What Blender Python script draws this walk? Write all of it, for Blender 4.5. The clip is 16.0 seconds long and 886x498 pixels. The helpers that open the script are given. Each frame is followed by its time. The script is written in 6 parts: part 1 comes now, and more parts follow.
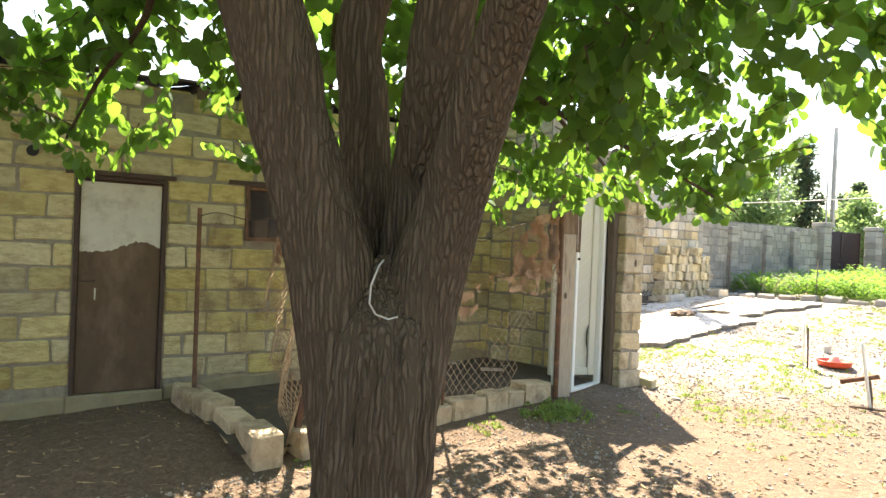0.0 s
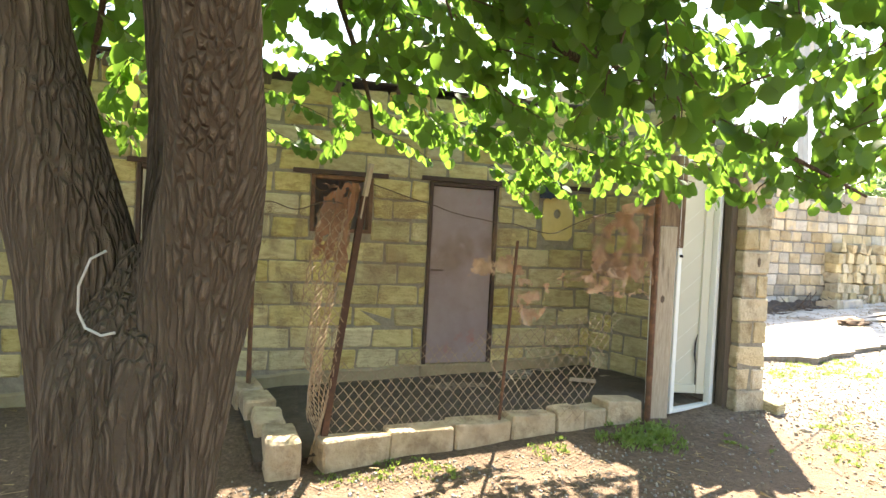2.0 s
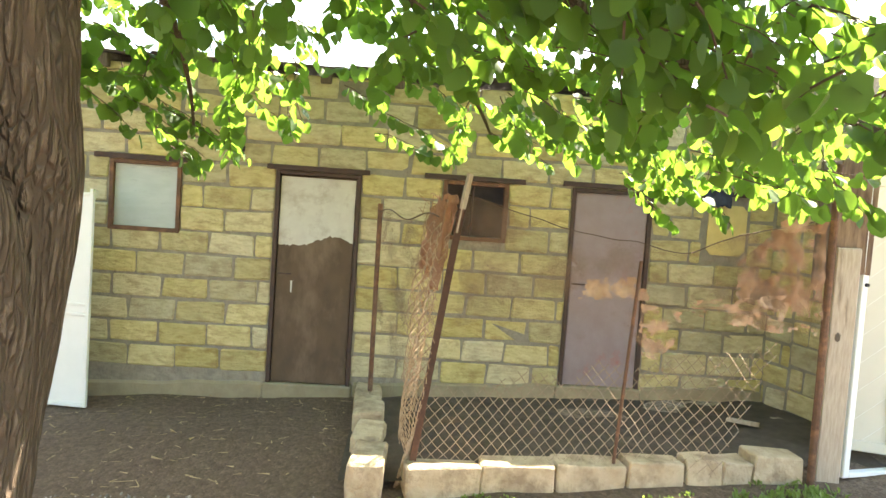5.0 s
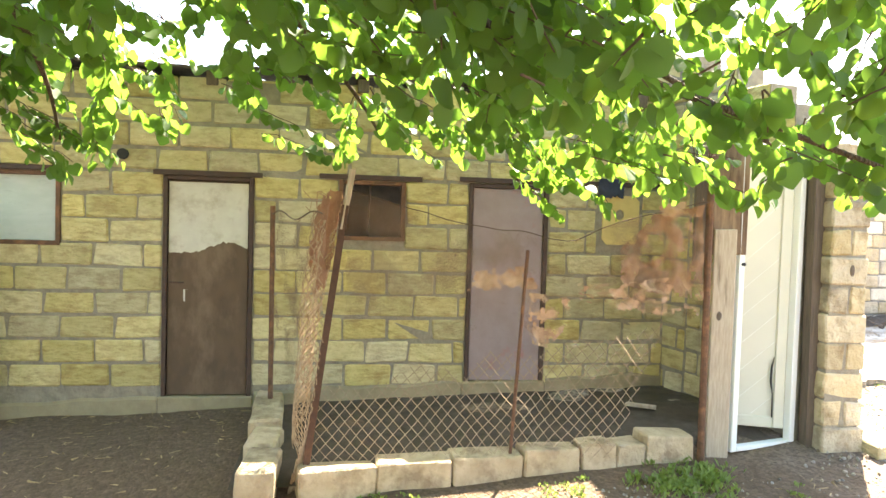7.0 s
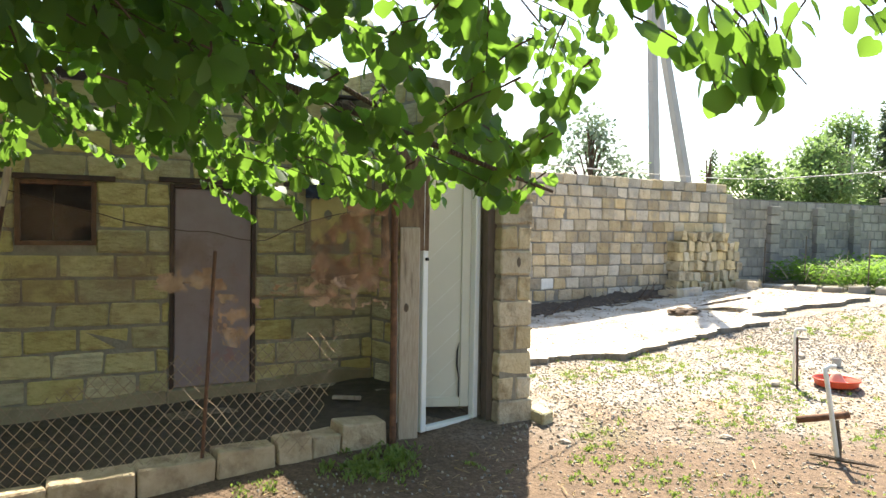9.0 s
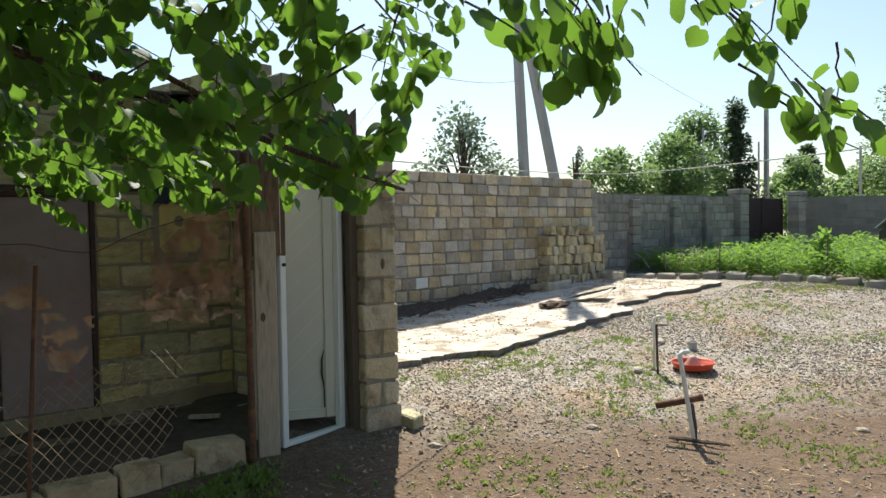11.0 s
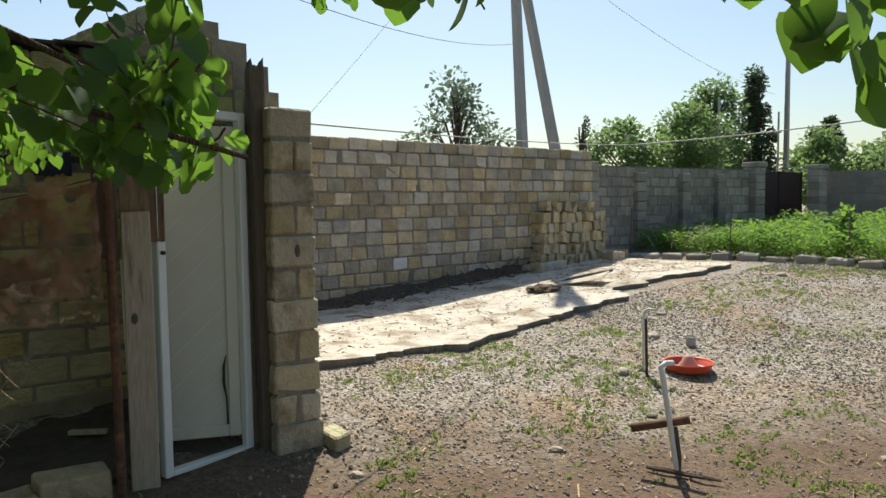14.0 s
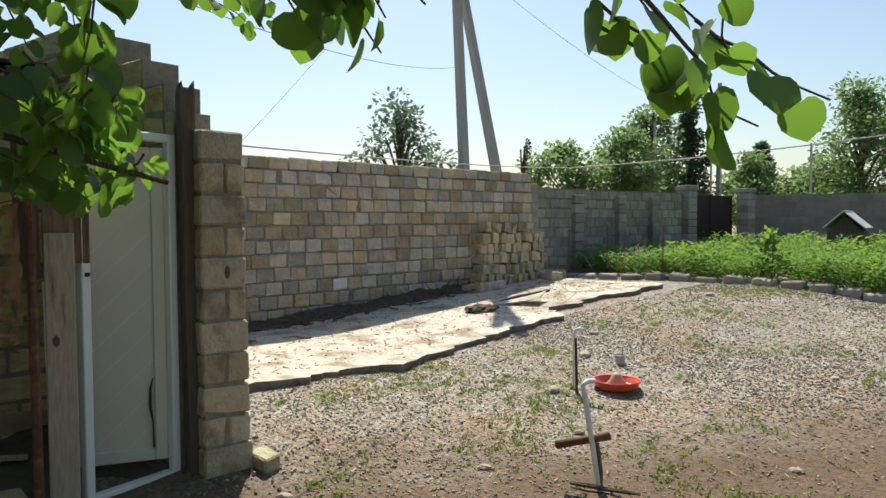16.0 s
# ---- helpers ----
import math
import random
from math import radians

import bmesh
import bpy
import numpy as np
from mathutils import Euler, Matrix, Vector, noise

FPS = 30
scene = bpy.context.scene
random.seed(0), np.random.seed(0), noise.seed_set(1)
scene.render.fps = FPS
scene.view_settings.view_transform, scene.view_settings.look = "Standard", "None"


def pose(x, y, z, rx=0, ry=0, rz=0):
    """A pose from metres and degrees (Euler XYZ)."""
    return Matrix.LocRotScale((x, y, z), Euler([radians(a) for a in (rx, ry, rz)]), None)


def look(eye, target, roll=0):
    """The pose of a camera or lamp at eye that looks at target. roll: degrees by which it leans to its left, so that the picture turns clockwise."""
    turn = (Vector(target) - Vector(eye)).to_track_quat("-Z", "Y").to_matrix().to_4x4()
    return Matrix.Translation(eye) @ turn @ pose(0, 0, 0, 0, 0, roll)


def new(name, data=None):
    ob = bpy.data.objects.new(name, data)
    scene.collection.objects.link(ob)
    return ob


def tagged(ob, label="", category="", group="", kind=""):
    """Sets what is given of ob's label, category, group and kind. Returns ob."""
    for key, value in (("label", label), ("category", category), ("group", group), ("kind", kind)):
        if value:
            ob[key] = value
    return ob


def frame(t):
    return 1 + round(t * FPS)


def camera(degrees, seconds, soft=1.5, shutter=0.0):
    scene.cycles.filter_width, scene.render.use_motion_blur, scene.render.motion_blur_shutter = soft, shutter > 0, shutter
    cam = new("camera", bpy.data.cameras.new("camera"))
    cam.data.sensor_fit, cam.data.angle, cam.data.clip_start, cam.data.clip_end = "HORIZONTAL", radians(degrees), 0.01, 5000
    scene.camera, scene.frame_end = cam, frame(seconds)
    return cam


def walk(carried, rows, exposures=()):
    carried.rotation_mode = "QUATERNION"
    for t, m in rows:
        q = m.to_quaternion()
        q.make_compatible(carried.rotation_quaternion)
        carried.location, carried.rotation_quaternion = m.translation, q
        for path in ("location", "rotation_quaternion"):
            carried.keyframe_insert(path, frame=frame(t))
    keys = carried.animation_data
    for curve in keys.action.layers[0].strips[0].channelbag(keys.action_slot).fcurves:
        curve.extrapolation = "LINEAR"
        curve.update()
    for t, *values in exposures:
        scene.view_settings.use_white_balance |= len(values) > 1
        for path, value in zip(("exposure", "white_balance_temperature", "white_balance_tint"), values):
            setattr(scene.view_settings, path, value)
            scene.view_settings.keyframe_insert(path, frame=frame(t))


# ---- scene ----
cam = camera(64.0, 16.0)
PATH = [
    (0, (6.588, -3.363, 1.286), (4.941, -2.229, 1.269), 2.4),
    (0.5, (6.441, -3.11, 1.295), (4.805, -1.959, 1.285), 1.4),
    (1, (6.38, -2.865, 1.28), (4.648, -1.863, 1.262), 0.2),
    (1.5, (6.407, -2.546, 1.308), (4.567, -1.762, 1.282), 1.8),
    (2, (6.391, -2.239, 1.307), (4.522, -1.531, 1.251), 2.9),
    (2.5, (6.334, -2.004, 1.334), (4.481, -1.253, 1.281), 3.4),
    (3, (6.315, -1.835, 1.383), (4.41, -1.23, 1.318), 1.8),
    (3.5, (6.372, -1.564, 1.463), (4.415, -1.164, 1.363), 1.8),
    (4, (6.31, -1.47, 1.49), (4.327, -1.256, 1.348), 2.1),
    (4.2, (6.255, -1.481, 1.513), (4.268, -1.312, 1.363), 2.9),
    (6.3, (6.139, -1.106, 1.44), (4.141, -1.06, 1.357), 3.6),
    (6.5, (6.139, -1.102, 1.433), (4.143, -0.995, 1.352), 3.0),
    (7, (6.151, -1.076, 1.427), (4.172, -0.794, 1.345), 1.7),
    (7.5, (6.143, -1.001, 1.396), (4.195, -0.554, 1.321), 0.9),
    (8, (6.163, -0.861, 1.392), (4.266, -0.232, 1.319), 1.4),
    (8.5, (6.262, -0.753, 1.401), (4.427, 0.04, 1.337), 1.5),
    (9, (6.399, -0.678, 1.427), (4.623, 0.239, 1.365), 1.0),
    (9.5, (6.455, -0.609, 1.439), (4.724, 0.391, 1.371), 0.5),
    (10, (6.359, -0.536, 1.431), (4.676, 0.542, 1.352), 1.0),
    (10.2, (6.292, -0.507, 1.442), (4.619, 0.586, 1.368), 0.6),
    (12.3, (6.387, -0.244, 1.408), (4.911, 1.104, 1.338), -1.1),
    (12.5, (6.299, -0.101, 1.429), (4.811, 1.233, 1.344), -0.4),
    (13, (6.036, 0.328, 1.439), (4.505, 1.61, 1.333), 0.4),
    (13.5, (5.944, 0.472, 1.447), (4.379, 1.709, 1.296), 0.0),
    (14, (5.822, 0.607, 1.464), (4.197, 1.765, 1.327), -0.6),
    (14.5, (5.8, 0.649, 1.471), (4.157, 1.784, 1.363), -0.6),
    (15, (5.816, 0.657, 1.488), (4.151, 1.761, 1.403), 0.5),
    (15.5, (5.886, 0.661, 1.488), (4.274, 1.843, 1.412), -0.0),
    (16, (5.965, 0.636, 1.487), (4.429, 1.914, 1.403), -0.2),
]
EXPOSURE = [(0, 2.45, 7300, 12), (0.4, 2.4, 7300, 12), (1.0, 2.05, 7300, 12), (1.5, 2.45, 7300, 12), (2.0, 2.8, 7300, 12), (2.5, 3.2, 7400, 13), (4.2, 3.4, 7500, 13), (6.3, 3.45, 7600, 13), (7.8, 3.35, 7400, 13), (8.6, 2.3, 7200, 11), (9.5, 1.28, 6550, 7), (10.2, 0.92, 6450, 7), (12.5, 0.25, 6600, 6), (16, 0.32, 6600, 6)]
walk(cam, [(t, look(eye, target, roll)) for t, eye, target, roll in PATH], EXPOSURE)

# ---- world and sun ----
SUN_FROM = Vector((-0.83, 0.555, 1.28)).normalized()
world = bpy.data.worlds.new("world")
scene.world = world
world.use_nodes = True
wn = world.node_tree
sky = wn.nodes.new("ShaderNodeTexSky")
sky.sky_type = "NISHITA"
sky.sun_disc = False
sky.sun_elevation = math.asin(SUN_FROM.z)
sky.sun_rotation = math.atan2(SUN_FROM.x, SUN_FROM.y)
sky.air_density, sky.dust_density, sky.ozone_density = 1.2, 1.2, 2.5
wn.nodes["Background"].inputs["Strength"].default_value = 0.105
wn.links.new(sky.outputs["Color"], wn.nodes["Background"].inputs["Color"])
sun_lamp = bpy.data.lights.new("sun", "SUN")
sun_lamp.energy, sun_lamp.angle, sun_lamp.color = 5.6, radians(0.55), (1.0, 0.95, 0.86)
sun = new("sun", sun_lamp)
sun.matrix_world = look(SUN_FROM * 60, (0, 0, 0))

# ---- materials ----
def material(name, c1, c2, scale=8.0, rough=0.85, bump=0.3, bump_scale=60.0, vary=0.0, island=0.0, metal=0.0,
             stain=None, stain_scale=1.5, stain_at=(0.5, 0.65), stretch=(1, 1, 1), distance=0.01, hue=0.0, coarse=0.0):
    """Two colours mixed by a grain, stains of a third at a larger scale, fine relief, and a value that varies from piece to piece."""
    m = bpy.data.materials.new(name)
    m.use_nodes = True
    nt = m.node_tree
    N, L = nt.nodes, nt.links
    b = N["Principled BSDF"]
    geo = N.new("ShaderNodeNewGeometry")
    mp = N.new("ShaderNodeMapping")
    mp.inputs["Scale"].default_value = stretch
    L.new(geo.outputs["Position"], mp.inputs["Vector"])

    def grain(s, detail=6.0, r=0.6):
        n = N.new("ShaderNodeTexNoise")
        n.inputs["Scale"].default_value, n.inputs["Detail"].default_value, n.inputs["Roughness"].default_value = s, detail, r
        L.new(mp.outputs["Vector"], n.inputs["Vector"])
        return n.outputs["Fac"]

    def spread(fac, lo, hi):
        r = N.new("ShaderNodeMapRange")
        r.inputs["From Min"].default_value, r.inputs["From Max"].default_value = lo, hi
        L.new(fac, r.inputs["Value"])
        return r.outputs["Result"]

    def mix(fac, a, c):
        x = N.new("ShaderNodeMix")
        x.data_type = "RGBA"
        L.new(fac, x.inputs["Factor"])
        for sock, v in ((x.inputs[6], a), (x.inputs[7], c)):
            if hasattr(v, "is_linked"):
                L.new(v, sock)
            else:
                sock.default_value = (*v, 1)
        return x.outputs[2]

    col = mix(spread(grain(scale), 0.3, 0.7), c1, c2)
    if stain:
        col = mix(spread(grain(stain_scale, 8.0, 0.65), *stain_at), col, stain)
    if vary or island:
        hsv = N.new("ShaderNodeHueSaturation")
        src = N.new("ShaderNodeObjectInfo").outputs["Random"] if vary else geo.outputs["Random Per Island"]
        amount = vary or island
        r = N.new("ShaderNodeMapRange")
        r.inputs["To Min"].default_value, r.inputs["To Max"].default_value = 1 - amount, 1 + amount * 0.75
        L.new(src, r.inputs["Value"])
        L.new(r.outputs["Result"], hsv.inputs["Value"])
        if hue:
            w = N.new("ShaderNodeTexWhiteNoise")
            w.noise_dimensions = "1D"
            L.new(src, w.inputs["W"])
            r2 = N.new("ShaderNodeMapRange")
            r2.inputs["To Min"].default_value, r2.inputs["To Max"].default_value = 1 - hue, 1 + hue
            L.new(w.outputs["Value"], r2.inputs["Value"])
            L.new(r2.outputs["Result"], hsv.inputs["Saturation"])
        L.new(col, hsv.inputs["Color"])
        col = hsv.outputs["Color"]
    L.new(col, b.inputs["Base Color"])
    b.inputs["Roughness"].default_value, b.inputs["Metallic"].default_value = rough, metal
    b.inputs["Specular IOR Level"].default_value = 0.3
    if bump:
        bp = N.new("ShaderNodeBump")
        bp.inputs["Strength"].default_value, bp.inputs["Distance"].default_value = bump, distance
        L.new(grain(bump_scale, 8.0, 0.7), bp.inputs["Height"])
        if coarse:
            big = N.new("ShaderNodeBump")
            big.inputs["Strength"].default_value, big.inputs["Distance"].default_value = 1.0, coarse
            L.new(grain(17.0, 4.0, 0.6), big.inputs["Height"])
            L.new(big.outputs["Normal"], bp.inputs["Normal"])
        L.new(bp.outputs["Normal"], b.inputs["Normal"])
    return m


def leaf_material(name, c1, c2, through_colour, share=0.5, rough=0.45):
    m = bpy.data.materials.new(name)
    m.use_nodes = True
    nt = m.node_tree
    N, L = nt.nodes, nt.links
    b = N["Principled BSDF"]
    geo = N.new("ShaderNodeNewGeometry")
    mix = N.new("ShaderNodeMix")
    mix.data_type = "RGBA"
    mix.inputs[6].default_value, mix.inputs[7].default_value = (*c1, 1), (*c2, 1)
    L.new(geo.outputs["Random Per Island"], mix.inputs["Factor"])
    L.new(mix.outputs[2], b.inputs["Base Color"])
    b.inputs["Roughness"].default_value = rough
    b.inputs["Specular IOR Level"].default_value = 0.35
    tr = N.new("ShaderNodeBsdfTranslucent")
    tr.inputs["Color"].default_value = (*through_colour, 1)
    sh = N.new("ShaderNodeMixShader")
    sh.inputs["Fac"].default_value = share
    L.new(b.outputs[0], sh.inputs[1])
    L.new(tr.outputs[0], sh.inputs[2])
    L.new(sh.outputs[0], N["Material Output"].inputs["Surface"])
    return m


def net_material(name, c1, c2, lo, hi, fine, share=0.75, scale=3.0):
    """A worn woven net: thin threads, with thicker and thinner places; what is not thread lets light through."""
    m = material(name, c1, c2, 14.0, 0.9, 0.4, 200.0)
    nt = m.node_tree
    N, L = nt.nodes, nt.links
    geo = N.new("ShaderNodeNewGeometry")
    n = N.new("ShaderNodeTexNoise")
    n.inputs["Scale"].default_value, n.inputs["Detail"].default_value = scale, 6
    n2 = N.new("ShaderNodeTexNoise")
    n2.inputs["Scale"].default_value, n2.inputs["Detail"].default_value = fine, 2
    for q in (n, n2):
        L.new(geo.outputs["Position"], q.inputs["Vector"])
    r = N.new("ShaderNodeMapRange")
    r.inputs["From Min"].default_value, r.inputs["From Max"].default_value = 0.36, 0.62
    r.inputs["To Min"].default_value, r.inputs["To Max"].default_value = lo, hi
    L.new(n.outputs["Fac"], r.inputs["Value"])
    g = N.new("ShaderNodeMath")
    g.operation = "LESS_THAN"
    L.new(n2.outputs["Fac"], g.inputs[0])
    L.new(r.outputs["Result"], g.inputs[1])
    tp = N.new("ShaderNodeBsdfTransparent")
    sh = N.new("ShaderNodeMixShader")
    L.new(g.outputs[0], sh.inputs["Fac"])
    L.new(tp.outputs[0], sh.inputs[1])
    L.new(N["Principled BSDF"].outputs[0], sh.inputs[2])
    L.new(sh.outputs[0], N["Material Output"].inputs["Surface"])
    return m


M_STONE = material("yellow_limestone", (0.61, 0.54, 0.29), (0.46, 0.39, 0.19), 9, 0.92, 0.7, 70, vary=0.2, hue=0.22,
                   stain=(0.36, 0.265, 0.14), stain_scale=4.5, stain_at=(0.5, 0.74), stretch=(1, 1, 2.4), coarse=0.03)
M_STONE_JOIN = material("yellow_limestone_joined", (0.61, 0.54, 0.29), (0.46, 0.39, 0.19), 9, 0.92, 0.7, 70, island=0.2, hue=0.22,
                        stain=(0.36, 0.265, 0.14), stain_scale=4.5, stain_at=(0.5, 0.74), stretch=(1, 1, 2.4), coarse=0.03)
M_GREY = material("weathered_wall_stone", (0.58, 0.49, 0.355), (0.42, 0.34, 0.24), 6, 0.93, 0.8, 60, vary=0.34, hue=0.4,
                  stain=(0.35, 0.32, 0.285), stain_scale=1.7, stain_at=(0.54, 0.66), coarse=0.04)
M_GREY_JOIN = material("weathered_wall_stone_joined", (0.58, 0.49, 0.355), (0.42, 0.34, 0.24), 6, 0.93, 0.8, 60, island=0.34, hue=0.4,
                       stain=(0.35, 0.32, 0.285), stain_scale=1.7, stain_at=(0.54, 0.66), coarse=0.04)
M_FAR = material("grey_block", (0.38, 0.345, 0.285), (0.27, 0.24, 0.2), 4, 0.95, 0.5, 40, vary=0.22, stain=(0.2, 0.19, 0.18), stain_scale=1.2)
M_FAR_JOIN = material("grey_block_joined", (0.26, 0.24, 0.21), (0.2, 0.19, 0.17), 4, 0.95, 0.5, 40, island=0.2)
M_PILLAR = material("tan_limestone", (0.6, 0.505, 0.33), (0.48, 0.385, 0.235), 8, 0.92, 0.7, 60, vary=0.22, hue=0.2, coarse=0.035,
                    stain=(0.28, 0.21, 0.12), stain_scale=4.0, stain_at=(0.52, 0.7))
M_DARK_MORTAR = material("dark_mortar", (0.27, 0.245, 0.21), (0.17, 0.155, 0.13), 7, 0.95, 0.9, 45, coarse=0.03)
M_WHITE_STONE = material("white_stone", (0.74, 0.73, 0.7), (0.64, 0.62, 0.58), 9, 0.9, 0.4, 80)
M_YELLOW = material("bright_yellow_block", (0.66, 0.53, 0.22), (0.56, 0.44, 0.17), 9, 0.92, 0.5, 70)
M_RAG = material("dark_blue_rag", (0.05, 0.06, 0.085), (0.03, 0.035, 0.05), 12, 0.9, 0.4, 60)
M_MORTAR = material("grey_mortar", (0.31, 0.28, 0.215), (0.22, 0.195, 0.15), 12, 0.95, 0.8, 45, stain=(0.2, 0.175, 0.14), stain_scale=3.0, stain_at=(0.52, 0.7), coarse=0.02)
M_PLASTER = material("cement_footing", (0.32, 0.27, 0.17), (0.23, 0.19, 0.12), 6, 0.95, 0.6, 40)
M_CURB = material("pale_curb_stone", (0.56, 0.45, 0.3), (0.42, 0.32, 0.2), 8, 0.93, 0.8, 50, vary=0.15, stain=(0.3, 0.22, 0.14), stain_scale=5, coarse=0.03)
M_RUST = material("rusty_steel", (0.17, 0.09, 0.055), (0.1, 0.057, 0.038), 25, 0.8, 0.5, 120, metal=0.2, stain=(0.26, 0.13, 0.07), stain_scale=9)
M_POST = material("brown_angle_steel", (0.115, 0.06, 0.038), (0.07, 0.04, 0.03), 25, 0.8, 0.5, 120, metal=0.2)
M_LINTEL = material("dark_steel_angle", (0.1, 0.06, 0.045), (0.06, 0.045, 0.04), 20, 0.75, 0.4, 100, metal=0.3)
M_RUST_DOOR = material("brown_rusted_sheet", (0.115, 0.076, 0.046), (0.082, 0.055, 0.036), 9, 0.7, 0.3, 90, stain=(0.16, 0.11, 0.072), stain_scale=3, stretch=(1, 1, 0.5))
M_PALE_PAINT = material("chalky_pale_paint", (0.55, 0.54, 0.47), (0.48, 0.46, 0.4), 8, 0.85, 0.3, 60, stain=(0.4, 0.36, 0.3), stain_scale=5)
M_PURPLE = material("mauve_painted_sheet", (0.3, 0.24, 0.24), (0.25, 0.19, 0.19), 5, 0.6, 0.25, 60, stain=(0.34, 0.14, 0.12), stain_scale=3.0, stain_at=(0.6, 0.75))
M_BLUE_BOARD = material("pale_blue_board", (0.47, 0.52, 0.48), (0.41, 0.46, 0.42), 6, 0.8, 0.2, 50, stain=(0.34, 0.38, 0.36), stain_scale=7, stain_at=(0.6, 0.75), stretch=(1, 1, 3))
M_WOOD = material("weathered_plank", (0.5, 0.43, 0.33), (0.37, 0.3, 0.22), 18, 0.88, 0.5, 70, stain=(0.13, 0.09, 0.06), stain_scale=3, stain_at=(0.58, 0.72), stretch=(4, 4, 0.5))
M_BOARD = material("stained_brown_board", (0.3, 0.21, 0.13), (0.2, 0.13, 0.08), 10, 0.85, 0.4, 60, stain=(0.07, 0.04, 0.03), stain_scale=3, stain_at=(0.45, 0.65), stretch=(4, 4, 0.6))
M_DARK_WOOD = material("dark_grey_post", (0.17, 0.13, 0.1), (0.1, 0.08, 0.06), 14, 0.9, 0.7, 60, stretch=(5, 5, 0.4))
M_PVC = material("white_plastic", (0.74, 0.76, 0.72), (0.68, 0.7, 0.66), 3, 0.35, 0.05, 40, stain=(0.5, 0.48, 0.4), stain_scale=4, stain_at=(0.62, 0.8))
M_PVC_PANEL = material("cream_plastic_panel", (0.6, 0.6, 0.5), (0.54, 0.54, 0.45), 2, 0.4, 0.04, 40, stain=(0.5, 0.47, 0.38), stain_scale=3, stain_at=(0.6, 0.8))
M_CRACK = material("black_seal", (0.03, 0.03, 0.03), (0.05, 0.045, 0.04), 20, 0.8)
M_GATE_PAINT = material("white_painted_steel", (0.72, 0.74, 0.68), (0.66, 0.68, 0.62), 4, 0.5, 0.05, 40, stain=(0.45, 0.38, 0.28), stain_scale=6, stain_at=(0.66, 0.8))
M_ROOF = material("dark_roof_sheet", (0.1, 0.085, 0.07), (0.06, 0.05, 0.045), 6, 0.85, 0.4, 50)
M_CONCRETE = material("bleached_concrete", (0.66, 0.6, 0.5), (0.53, 0.475, 0.39), 5, 0.95, 0.8, 30, stain=(0.33, 0.26, 0.185), stain_scale=2.1, stain_at=(0.48, 0.62), coarse=0.03)
M_POLE = material("concrete_pole", (0.42, 0.41, 0.39), (0.34, 0.33, 0.31), 6, 0.9, 0.4, 40, stretch=(1, 1, 0.3))


